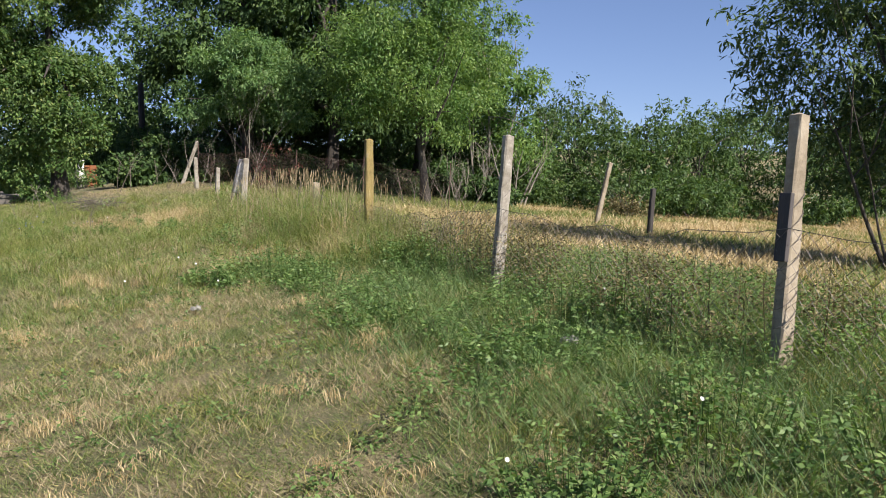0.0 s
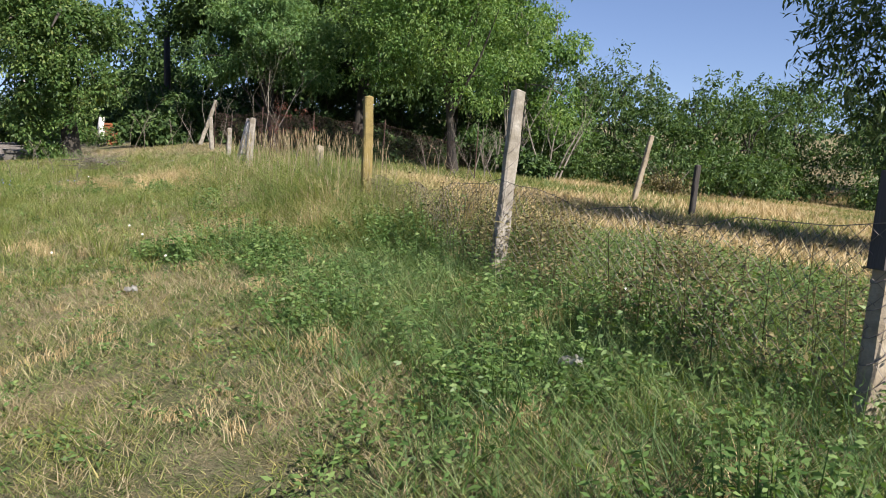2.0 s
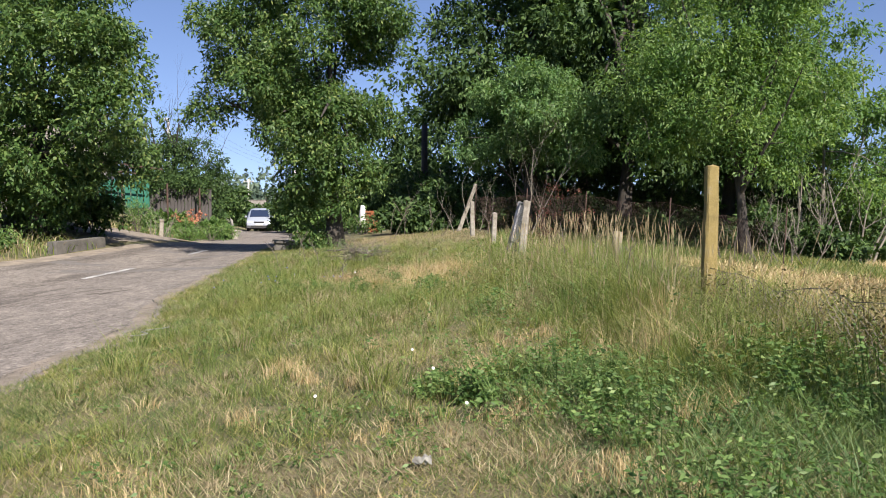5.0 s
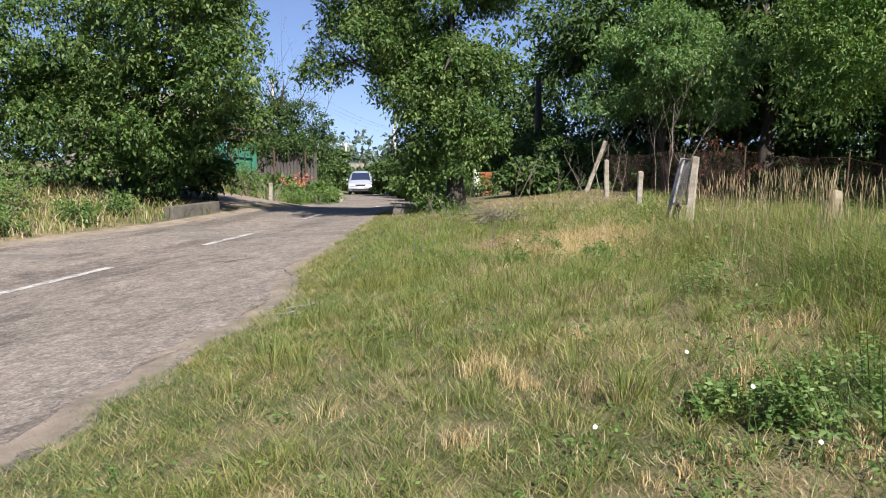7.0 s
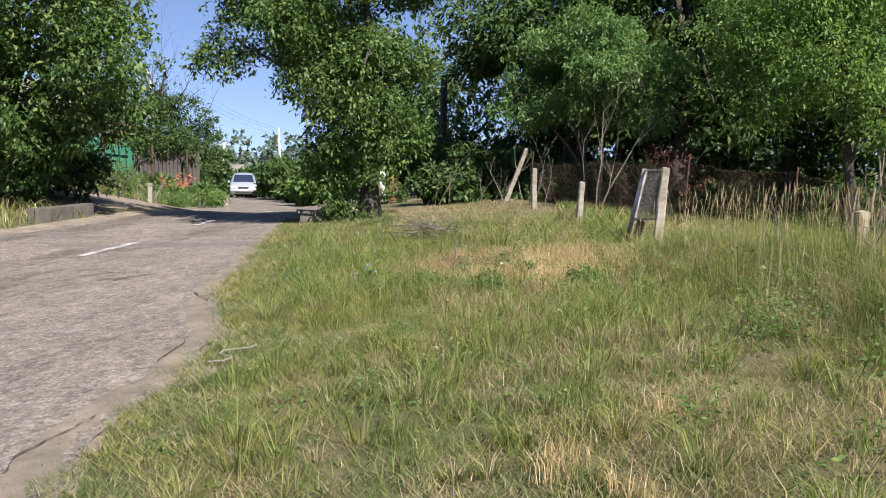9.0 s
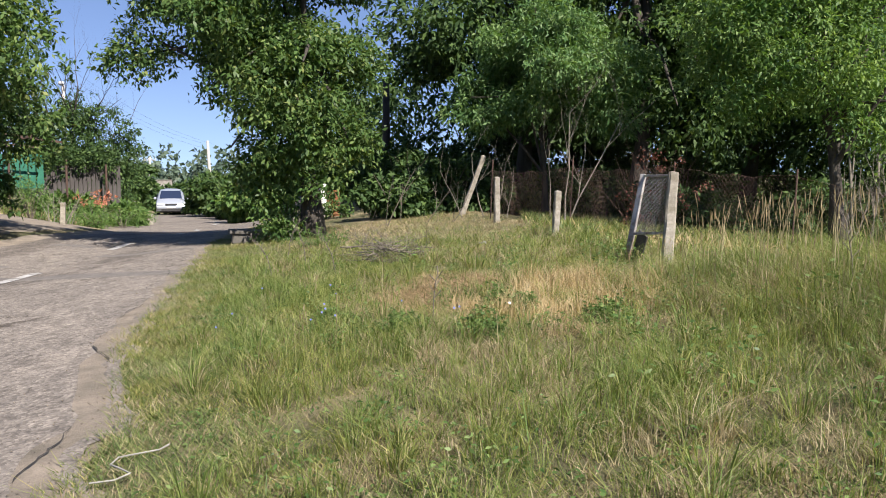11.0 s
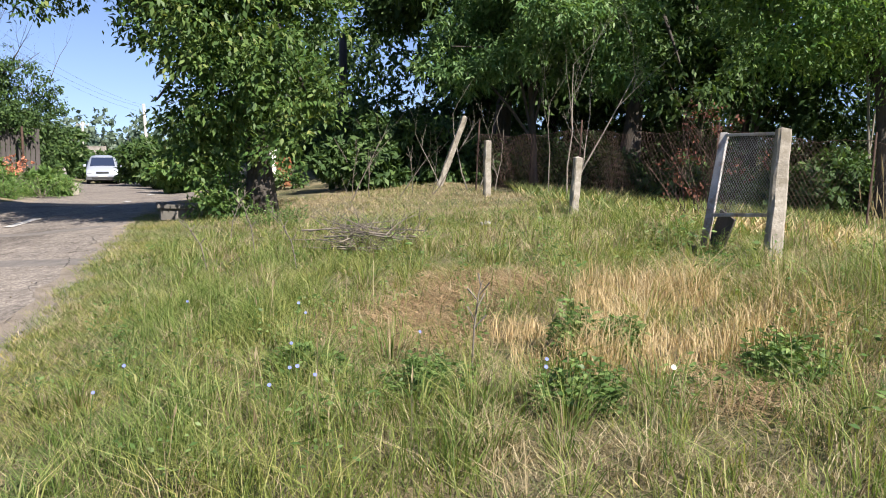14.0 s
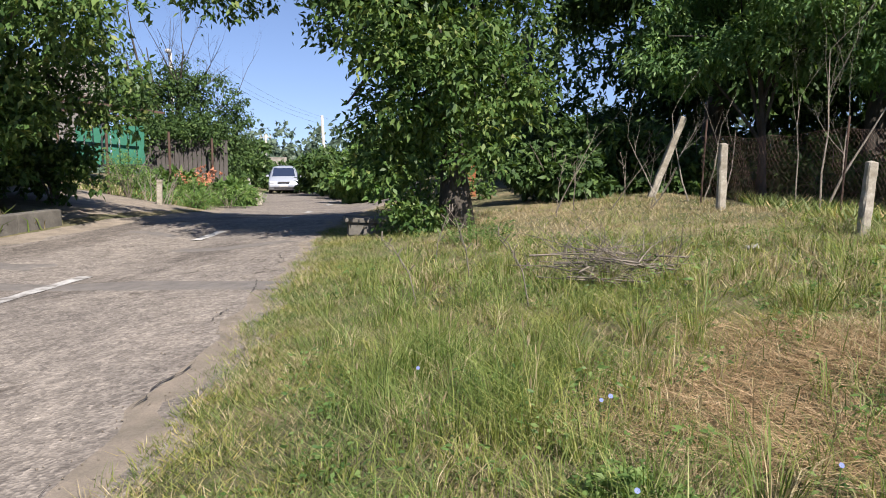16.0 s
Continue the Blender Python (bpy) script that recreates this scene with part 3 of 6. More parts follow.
# low turf creeping onto the shoulder
ex_y = rng.uniform(4, 25, 60000)
ex = road_right(ex_y) + 0.95 * rng.random(60000) ** 1.2 - 0.12 + 0.12 * patches(ex_y, ex_y * 0.4, 0.4)
eh = rng.uniform(0.03, 0.09, 60000)
pick = rng.random(60000) < 0.25 + 0.3 * patches(ex, ex_y, 0.3, 51)
blades("edge_turf", ex[~pick], ex_y[~pick], eh[~pick], np.full((~pick).sum(), 0.009), M_GRASS, "low green turf creeping over the road shoulder", 0.6, 0.6, simple=True)
blades("edge_dry_turf", ex[pick], ex_y[pick], eh[pick], np.full(pick.sum(), 0.008), M_DRY, "low dry grass along the road shoulder", 0.6, 0.6, simple=True)

# matted cuttings on the trodden part
tx, ty = scatter(-6, 1.6, 1.4, 10.5, 3600)
th, td, tk, ts, hay, mown = verge_cover(tx, ty)
ok = (rng.random(len(tx)) < mown * 0.9 + 0.05) & (tx > road_right(ty) - 0.1) & (tx < fence_x(ty) - 0.8)
tx, ty = tx[ok], ty[ok]
half = rng.random(len(tx)) < np.clip(0.24 + 0.5 * patches(tx, ty, 0.3, 31), 0.05, 0.8)
blades("cut_grass", tx[half], ty[half], rng.uniform(0.04, 0.12, half.sum()), np.full(half.sum(), 0.007), M_DRY, "matted dry grass cuttings on the verge", 0.2, 0.5, 0.3, True)
blades("low_turf", tx[~half], ty[~half], rng.uniform(0.03, 0.08, (~half).sum()), np.full((~half).sum(), 0.012), M_GRASS, "low green turf on the verge", 0.4, 0.6, 0.6, True)

# flattened hay
hx, hy = scatter(-6.5, -2.4, 13.5, 18.0, 4200)
ok = hay_cover(hx, hy) > rng.random(len(hx))
hx, hy = hx[ok], hy[ok]
blades("cut_hay", hx, hy, rng.uniform(0.12, 0.3, len(hx)), np.full(len(hx), 0.009), M_HAY, "flattened brown cut hay lying on the verge", 0.2, 0.5, 0.3, True)

# seed stalks over the tall grass
sx, sy = scatter(-8, 2.5, 8.5, 22, 85)
sh, sd, sk, st, hay, mown = verge_cover(sx, sy)
reed = smooth01((1.7 - (fence_x(sy) - sx)) / 1.2) * smooth01((sy - 9.5) / 2) * smooth01((18 - sy) / 2)
ok = (sh > 0.2) & (sx < fence_x(sy) + 0.3) & (sx > road_right(sy) + 0.7) & (rng.random(len(sx)) < 0.12 + 0.5 * reed)
sx, sy, sh, reed = sx[ok], sy[ok], sh[ok], reed[ok]
sh = np.clip(sh * rng.uniform(1.1, 1.6, len(sx)) + 0.12 * reed, 0.2, 0.95)


def seed_spikes(x, y, h):
    """Thin leaning stalks, each with a narrow spike of two crossed pointed quads."""
    n = len(x)
    foot = np.stack([x, y, on_ground(x, y) - 0.02], 1)
    lean = np.stack([rng.normal(0, 0.09, n), rng.normal(0, 0.09, n), np.ones(n)], 1) * h[:, None]
    a = rng.uniform(0, np.pi, n)
    out = []
    for turn in (0, np.pi / 2):
        s = np.stack([np.cos(a + turn), np.sin(a + turn), np.zeros(n)], 1)
        b = foot + lean * 0.82
        t = foot + lean * [1.12, 1.12, 1.0]
        m = b * 0.55 + t * 0.45
        out.append(np.stack([b, m + s * 0.0055, t, m - s * 0.0055], 1))
        if turn == 0:
            out.append(np.stack([foot - s * 0.0024, foot + s * 0.0024, b + s * 0.0015, b - s * 0.0015], 1))
    V = np.concatenate(out).reshape(-1, 3)
    ob = link_mesh("seed_stalks", np_mesh("seed_stalks", V, np.arange(len(V)).reshape(-1, 4)), M_DRY)
    return tagged(ob, "thin tan seed stalks above the meadow grass", "grass", kind="stuff")


seed_spikes(sx, sy, sh)

# field beyond the fence
fx, fy = scatter(-4, 40, 2, 42, 150)
s = (fx - fence_x(fy)) / 1.064
green = smooth01(1.4 - s / 3.2 + 0.9 * patches(fx, fy, 2.2, 5)) * smooth01((12 - fy) / 3 + 0.4)
green = np.maximum(green, np.clip(0.28 + 0.7 * patches(fx, fy, 2.6, 8), 0, 0.85))
green = np.where((fy > 20.5) & (fx < 5.5), np.maximum(green, 0.93), green)
ok = (s > 0.2) & (s < 30)
fx, fy, s, green = fx[ok], fy[ok], s[ok], green[ok]
g = rng.random(len(fx)) < green
fh = rng.uniform(0.1, 0.26, len(fx))
fw = 0.012 + 0.0011 * np.clip(fy, 0, 40)
blades("field_stubble", fx[~g], fy[~g], fh[~g], fw[~g], M_STRAW, "dry straw-coloured field grass beyond the fence", 0.5, 0.5, simple=True)
blades("field_greenery", fx[g], fy[g], fh[g] * 1.1, fw[g], M_GRASS, "low green growth in the dry field", 0.5, 0.5, simple=True)

# far verge of the road
lx, ly = scatter(-27, -14, 2, 40, 60)
ll = road_left(ly) - lx
ok = (ll > 0.5) & (ll < 9) & ~((ly > 25) & (ly < 35.5))
lx, ly = lx[ok], ly[ok]
g = rng.random(len(lx)) < 0.55
lh = rng.uniform(0.15, 0.5, len(lx))
blades("bank_grass", lx[g], ly[g], lh[g], np.full(g.sum(), 0.03), M_TALL, "green grass on the bank across the road", 0.5, 0.4)
blades("bank_dry_grass", lx[~g], ly[~g], lh[~g], np.full((~g).sum(), 0.03), M_DRY, "dry tan grass on the bank across the road", 0.5, 0.4)


def leaf_quads(c, d, size, aspect, droop=0.3):
    """Pointed four-cornered leaves, slightly folded, at c along d."""
    n = len(c)
    d = d / np.linalg.norm(d, axis=1, keepdims=True)
    r = rng.normal(0, 0.5, (n, 3)) + [0.15, -0.12, 0.85]
    side = np.cross(d, r)
    side /= np.linalg.norm(side, axis=1, keepdims=True) + 1e-9
    up = np.cross(side, d)
    L, W = size[:, None], (size * aspect)[:, None]
    V = np.empty((n, 4, 3))
    V[:, 0] = c
    V[:, 1] = c + d * L * 0.45 + side * W * 0.5 + up * W * 0.12
    V[:, 2] = c + d * L - up * L * 0.12
    V[:, 3] = c + d * L * 0.45 - side * W * 0.5 + up * W * 0.12
    return V.reshape(-1, 3)


def foliage(blobs, count, size, aspect, lobes=16, lobe_r=0.36, twig=0.35, per=9, hollow=0.45):
    """Leaves in twigs, twigs in lobes, lobes round the blobs of a crown: returns corners."""
    out = []
    vol = np.array([b[3] * b[4] * b[5] for b in blobs]) ** 0.75
    share = vol / vol.sum()
    for (cx, cy, cz, rx, ry, rz), w in zip(blobs, share):
        r = np.array([rx, ry, rz])
        k = max(6, int(lobes * (0.6 + rng.random())))
        v = rng.normal(0, 1, (k, 3))
        v /= np.linalg.norm(v, axis=1, keepdims=True)
        centre = v * rng.uniform(hollow, 0.88, (k, 1)) * r
        rad = lobe_r * rng.uniform(0.6, 1.25, k) * r.mean()
        n = max(20, int(count * w / per))
        which = rng.choice(k, n, p=rad ** 2 / (rad ** 2).sum())
        u = rng.normal(0, 1, (n, 3))
        u /= np.linalg.norm(u, axis=1, keepdims=True)
        tw = centre[which] + u * (rad[which] * rng.uniform(0.3, 1.1, n) ** 0.5)[:, None] * [1.1, 1.1, 0.55]
        way = u + v[which] * 0.6 + rng.normal(0, 0.35, (n, 3))
        way[:, 2] -= 0.3
        way /= np.linalg.norm(way, axis=1, keepdims=True)
        t = rng.uniform(0, 1, (n, per))
        c = tw[:, None] + way[:, None] * (t * twig)[..., None] + rng.normal(0, 0.18 * twig, (n, per, 3))
        d = way[:, None] * 0.5 + rng.normal(0, 0.75, (n, per, 3))
        d[..., 2] -= 0.35
        c = c.reshape(-1, 3) + [cx, cy, cz]
        out.append(leaf_quads(c, d.reshape(-1, 3), size * rng.uniform(0.6, 1.25, len(c)), aspect))
    return np.concatenate(out)


def leaf_mesh(name, corners):
    return np_mesh(name, corners, np.arange(len(corners)).reshape(-1, 4))


def limb_paths(base, top, blobs, spread, count, r):
    """Paths of limbs from the trunk into the crown."""
    paths = []
    for i in range(count):
        b = blobs[i % len(blobs)]
        k = 0.35 + 0.6 * random.random()
        start = base.lerp(top, k)
        end = Vector((b[0] + random.uniform(-1, 1) * b[3] * spread, b[1] + random.uniform(-1, 1) * b[4] * spread, b[2] + random.uniform(-0.35, 0.8) * b[5] * spread))
        mid = start.lerp(end, 0.5) + Vector((random.uniform(-0.2, 0.2), random.uniform(-0.2, 0.2), 0.25 * random.random() + 0.1))
        paths.append(([start, start.lerp(mid, 0.5) + Vector((0, 0, 0.06)), mid, end], [r * (1 - k * 0.55) * 0.55, r * 0.36, r * 0.24, r * 0.07]))
    return paths


def tree(name, label, x, y, trunk_top, r, blobs, count, size, aspect, leaf, bark, lobes=16, lobe_r=0.36, limbs=14, twig=0.35, stems=None, category="tree", hollow=0.45, group=""):
    """A tree: trunk with limbs, and a crown of single leaves. Blobs and trunk_top are given relative to the base."""
    z = float(on_ground(x, y)) - 0.08
    root = thing(name, label, category, pose(x, y, z), group)
    bm = bmesh.new()
    for sx, sy, (tx, ty, tz), rr in stems or [(0, 0, trunk_top, r)]:
        base, top = Vector((sx, sy, 0)), Vector((tx, ty, tz))
        pts, rad = [], []
        for i in range(7):
            f = i / 6
            wob = Vector((math.sin(f * 5 + sx * 9) * 0.09, math.cos(f * 4 + sy * 7) * 0.08, 0)) * min(f * 3, 1) * tz * 0.12
            pts.append(base.lerp(top, f) + wob)
            rad.append(rr * ((1.35 - 0.35 * min(f * 6, 1)) if f < 0.17 else 1 - 0.72 * f))
        bm_tube(bm, pts, rad, 9, jitter=0.08)
        for p, q in limb_paths(base, top, blobs, 0.75, max(2, limbs // len(stems or [1])), rr):
            bm_tube(bm, p, q, 5, cap=False)
    part("trunk", bm, bark, root, "", True)
    link_mesh("crown", leaf_mesh("crown", foliage(blobs, count, size, aspect, lobes, lobe_r, twig, hollow=hollow)), leaf, root)
    return root


# walnut beside the road
tree("walnut_tree", "leafy green walnut tree with low branches on the road verge", -8.6, 24.3, (-0.2, 0.3, 4.6), 0.23,
     [(-3.3, -0.2, 3.9, 0.85, 0.9, 0.55), (-0.7, 0, 5.6, 2.6, 2.8, 2.4), (-2.2, -0.2, 5.7, 1.6, 1.9, 1.4), (0.35, 0.1, 3.3, 1.2, 1.6, 1.2), (-1.05, -0.3, 3.4, 0.95, 1.4, 0.9), (-0.7, -0.6, 1.5, 0.62, 0.8, 0.7), (-0.05, -1.6, 3.1, 1.1, 0.9, 1.0), (0.75, -0.3, 2.1, 0.8, 0.9, 0.7), (-0.15, -1.1, 1.9, 0.7, 0.6, 0.55), (-0.1, 0.2, 7.6, 2.0, 2.1, 1.4), (-2.0, 0.7, 8.1, 1.7, 1.9, 1.1), (-0.5, -0.8, 1.1, 0.5, 0.5, 0.45), (-0.9, -0.3, 4.3, 1.3, 1.4, 0.9), (0.7, -0.7, 1.35, 0.5, 0.5, 0.4), (0.25, -1.2, 2.5, 0.9, 0.8, 0.7)],
     96000, 0.125, 0.46, M_WALNUT, M_BARK, 24, 0.27, 22, 0.3, stems=[(0.2, 0, (-0.1, 0.3, 4.6), 0.23)])
# dark tall trees behind the yard
for x, y, h, k in ((-4.2, 32.8, 11.0, 0), (-0.8, 32.2, 12.0, 1), (2.8, 34.0, 12.0, 2), (-2.5, 37.5, 12.5, 3)):
    # first tree: extra forward blob, mostly out of view, added to cast shade below
    low = 3.3 if k in (0, 3) else 3.0
    tree("tall_tree", "tall dark green deciduous tree behind the fenced yard", x, y, (0.3, 0, h * 0.72), 0.26,
         [(-0.6, 0, h * 0.62, 3.1, 2.8, 2.9), (1.4, 0.3, h * 0.45, 2.7, 2.6, 2.2), (-1.6, 0.2, low + 0.9, 2.2, 2.2, 1.6), (0.3, 0, h * 0.86, 2.4, 2.3, 2.0), (1.6, -0.3, low + 0.5, 1.9, 2.0, 1.5)] + ([(-1.9, -2.0, 5.6, 1.6, 1.6, 1.3)] if k == 0 else []),
         33000, 0.24, 0.42, M_DARK, M_BARK, 20, 0.32, 14, 0.45, group="tall trees")
# small ash in front of them
tree("ash_tree", "small ash tree with blue-green drooping leaves", -3.5, 28.4, (-0.2, -0.6, 3.2), 0.09,
     [(-0.4, -1.0, 3.75, 1.9, 1.5, 0.95), (1.0, -1.0, 3.5, 1.3, 1.2, 0.9), (-1.5, -1.0, 3.0, 1.1, 1.1, 0.7), (0.1, -1.1, 2.75, 1.2, 1.0, 0.6), (1.35, -1.1, 2.7, 0.9, 0.9, 0.5), (0.2, -0.8, 4.8, 1.2, 1.1, 0.7)], 36000, 0.145, 0.3, M_ASH, M_BARK, 14, 0.38, 9, 0.26)
# bright locust with a bent trunk
tree("locust_tree", "bright yellow-green locust tree with a bent trunk", 2.35, 24.9, (-0.5, 0.1, 4.3), 0.15,
     [(-1.2, 0, 4.6, 2.2, 2.2, 2.0), (0.6, 0, 4.4, 1.9, 2.0, 1.8), (-0.2, 0, 6.9, 2.4, 2.2, 1.6), (-2.0, -0.2, 3.5, 1.2, 1.5, 1.0), (0.5, -0.2, 2.7, 1.1, 1.2, 0.75)],
     56000, 0.12, 0.36, M_LOCUST, M_BARK, 26, 0.28, 14, 0.4)
# slender light trees beyond the locust
tree("slender_tree", "slender light green tree with several pale stems", 5.2, 30.5, (0, 0, 5.0), 0.07,
     [(-0.6, 0, 4.6, 1.6, 1.6, 2.2), (0.9, 0.2, 4.0, 1.4, 1.4, 1.9), (0.2, 0, 6.4, 1.1, 1.2, 1.5), (1.2, -0.2, 2.2, 1.4, 1.2, 1.2)], 12000, 0.17, 0.4, M_LOCUST, M_PALEBARK, 14, 0.36, 12, 0.35,
     stems=[(-0.3, 0, (-0.9, 0.2, 4.6), 0.06), (0, 0, (0.1, 0, 5.4), 0.07), (0.2, 0.1, (1.3, 0, 4.2), 0.055)])
# many-stemmed tree in the field
tree("willow_tree", "many-stemmed grey-green tree standing in the field", 8.6, 11.2, (0, 0, 4), 0.14,
     [(0.5, 0.3, 4.3, 2.3, 2.3, 1.9), (-1.4, 0.3, 3.9, 1.3, 1.6, 1.4), (1.8, -0.6, 3.3, 1.7, 1.7, 1.6), (0.8, 1.0, 2.5, 1.9, 1.7, 1.1), (0.2, 0, 6.2, 1.9, 1.9, 1.4), (-1.6, 0.8, 2.9, 0.9, 1.0, 0.9), (1.7, 0.2, 1.8, 1.2, 1.2, 0.9), (-0.6, 1.0, 2.0, 0.9, 0.8, 0.7), (0.9, 0.9, 1.5, 1.5, 1.0, 0.8), (2.4, 0.4, 3.0, 1.3, 1.4, 1.6)],
     44000, 0.145, 0.28, M_WILLOW, M_BARK, 18, 0.34, 24, 0.3,
     stems=[(-0.15, 0, (-0.7, 0.2, 4.2), 0.1), (0.1, 0.1, (0.4, 0.3, 4.6), 0.11), (0.3, -0.1, (1.5, -0.4, 3.6), 0.09), (-0.3, 0.1, (-1.6, 0.3, 2.9), 0.035), (-0.35, 0, (-1.2, -0.2, 2.2), 0.025), (0.35, 0.2, (2.0, 0.6, 3.0), 0.05), (-0.2, -0.2, (-0.4, -0.6, 2.6), 0.03)])
# row of trees at the end of the field
for i in range(13):
    f = i / 12
    x, y = 6.8 + 34 * f, 32.5 + 6 * f + 1.5 * math.sin(i * 2.1)
    h = 4.7 + 0.7 * math.sin(i * 1.9) + 1.8 * f
    tree("hedge_tree", "feathery green tree in the row closing the field", x, y, (0.1, 0, h * 0.6), 0.09,
         [(0, 0, h * 0.55, 1.7, 1.6, h * 0.33), (0.9, -0.3, h * 0.28, 1.4, 1.4, h * 0.24), (-0.8, 0.2, h * 0.72, 0.7, 0.8, h * 0.22), (0.3, 0.1, h * 0.86, 0.5, 0.6, h * 0.2), (1.3, 0, h * 0.72, 0.5, 0.6, h * 0.2), (-0.3, -0.8, 0.9, 1.8, 1.0, 0.9)],
         7800, 0.19, 0.38, M_HEDGE, M_BARK, 14, 0.36, 8, 0.4, group="row of trees")
# trees across the road
tree("walnut_tree", "broad dark walnut tree overhanging the road", -18.9, 25.3, (0.3, 0, 4.6), 0.3,
     [(0.4, 0, 5.8, 3.4, 3.2, 2.6), (2.4, -1.2, 5.0, 2.1, 2.4, 1.8), (-2.6, -0.6, 5.0, 2.6, 2.6, 2.4), (1.2, -0.6, 2.6, 1.7, 1.9, 1.4), (-1.6, -1.2, 2.3, 2.4, 1.9, 1.9), (0.4, 0, 8.2, 2.6, 2.6, 1.8), (0.1, 0.4, 1.3, 1.7, 1.6, 1.2), (-1.4, 1.3, 1.6, 2.0, 1.7, 1.6), (2.6, -0.4, 3.6, 1.2, 1.5, 1.0), (4.3, -1.8, 3.5, 1.1, 1.2, 0.75), (2.3, 1.7, 2.7, 1.2, 1.4, 1.2), (2.0, -1.0, 1.9, 1.0, 1.1, 0.8), (-3.6, 0.6, 3.0, 2.0, 2.0, 2.4)],
     78000, 0.17, 0.46, M_WALNUT, M_BARK, 24, 0.28, 18, 0.35)
tree("walnut_tree", "broad dark walnut tree overhanging the road", -25.5, 22.0, (0.2, 0, 4.4), 0.28,
     [(0.2, 0, 5.4, 3.2, 3.0, 2.8), (1.8, -0.6, 3.2, 2.4, 2.2, 1.8), (-1.5, -0.6, 3.0, 2.4, 2.2, 1.8), (0.4, -1, 1.6, 2.6, 1.6, 1.3), (1.8, 1.6, 2.0, 2.4, 2.0, 2.0)],
     34000, 0.19, 0.48, M_WALNUT, M_BARK, 16, 0.36, 12, 0.4)


def shrub(x, y, w, h, count, size, leaf, label, name="bush", aspect=0.45, stems=7):
    z = float(on_ground(x, y)) - 0.03
    root = thing(name, label, "bush", pose(x, y, z))
    bm = bmesh.new()
    for i in range(stems):
        a = 2 * math.pi * i / stems + random.random()
        e = Vector((math.cos(a) * w * 0.38, math.sin(a) * w * 0.38, h * random.uniform(0.5, 0.95)))
        bm_tube(bm, [(0.03 * math.cos(a), 0.03 * math.sin(a), 0), e * 0.5 + Vector((0, 0, h * 0.1)), e], [0.018, 0.012, 0.005], 4, cap=False)
    part("stem", bm, M_TWIG, root)
    blobs = [(0, 0, h * 0.5, w * 0.45, w * 0.45, h * 0.42), (w * 0.25, -w * 0.1, h * 0.35, w * 0.3, w * 0.3, h * 0.32), (-w * 0.25, w * 0.08, h * 0.38, w * 0.3, w * 0.3, h * 0.34)]
    link_mesh("crown", leaf_mesh("crown", foliage(blobs, count, size, aspect, 12, 0.4, 0.2, hollow=0.3)), leaf, root)
    return root


shrub(10.2, 28.5, 5.6, 2.3, 7000, 0.15, M_HEDGE, "domed green thicket at the end of the field", "thicket")
shrub(6.2, 30.2, 3.2, 1.9, 3500, 0.15, M_HEDGE, "green thicket at the end of the field", "thicket")
shrub(13.5, 30.5, 4.2, 2.2, 4500, 0.16, M_HEDGE, "green thicket at the end of the field", "thicket")
shrub(9.2, 25.6, 1.5, 1.1, 1200, 0.1, M_BROWNWEED, "dry brown thorn bush in the field", "thorn_bush")
for x, y, w, h in ((-17.9, 15.5, 1.8, 0.9), (-19.2, 17.2, 2.2, 1.3), (-17.8, 18.6, 1.6, 0.8), (-19.5, 20.3, 2.4, 1.5), (-17.4, 20.7, 1.2, 0.7), (-21.5, 18.6, 2.4, 1.8), (-17.7, 22.4, 1.3, 0.8), (-22.5, 15.5, 2.6, 1.7), (-20.5, 13.5, 2.4, 1.2), (-24, 25, 3.5, 2.4), (-22, 21.5, 3, 2.0)):
    shrub(x, y, w, h, 1500, 0.1, M_WEED, "green roadside bush on the bank across the road")

# ---- fence along the verge ----
def post_mesh(height, w, d, material, root, m, name="post", label="", rough=0.006, taper=0.9):
    bm = bmesh.new()
    rings = []
    n = 9
    for i in range(n + 1):
        f = i / n
        k = 1 - (1 - taper) * f
        ring = []
        for sx, sy in ((-1, -0.7), (-0.7, -1), (0.7, -1), (1, -0.7), (1, 0.7), (0.7, 1), (-0.7, 1), (-1, 0.7)):
            j = Vector((random.uniform(-1, 1), random.uniform(-1, 1), 0)) * rough
            ring.append(bm.verts.new(Vector((sx * w / 2 * k, sy * d / 2 * k, f * height)) + j))
        rings.append(ring)
    for a, b in zip(rings, rings[1:]):
        for k in range(8):
            bm.faces.new((a[k], a[(k + 1) % 8], b[(k + 1) % 8], b[k]))
    top = bm.verts.new((random.uniform(-0.01, 0.01), 0, height + 0.018))
    for k in range(8):
        bm.faces.new((rings[-1][k], rings[-1][(k + 1) % 8], top))
    ob = part(name, bm, material, root, label)
    ob.matrix_local = m
    return ob


def stand(x, y, top, h):
    """Pose of a post whose base is (x, y) and whose head leans over to top."""
    z = float(on_ground(x, y)) - 0.12
    d = Vector((top[0] - x, top[1] - y, h))
    q = Vector((0, 0, 1)).rotation_difference(d.normalized())
    return Matrix.Translation((x, y, z)) @ q.to_matrix().to_4x4() @ pose(0, 0, 0, 0, 0, 20)


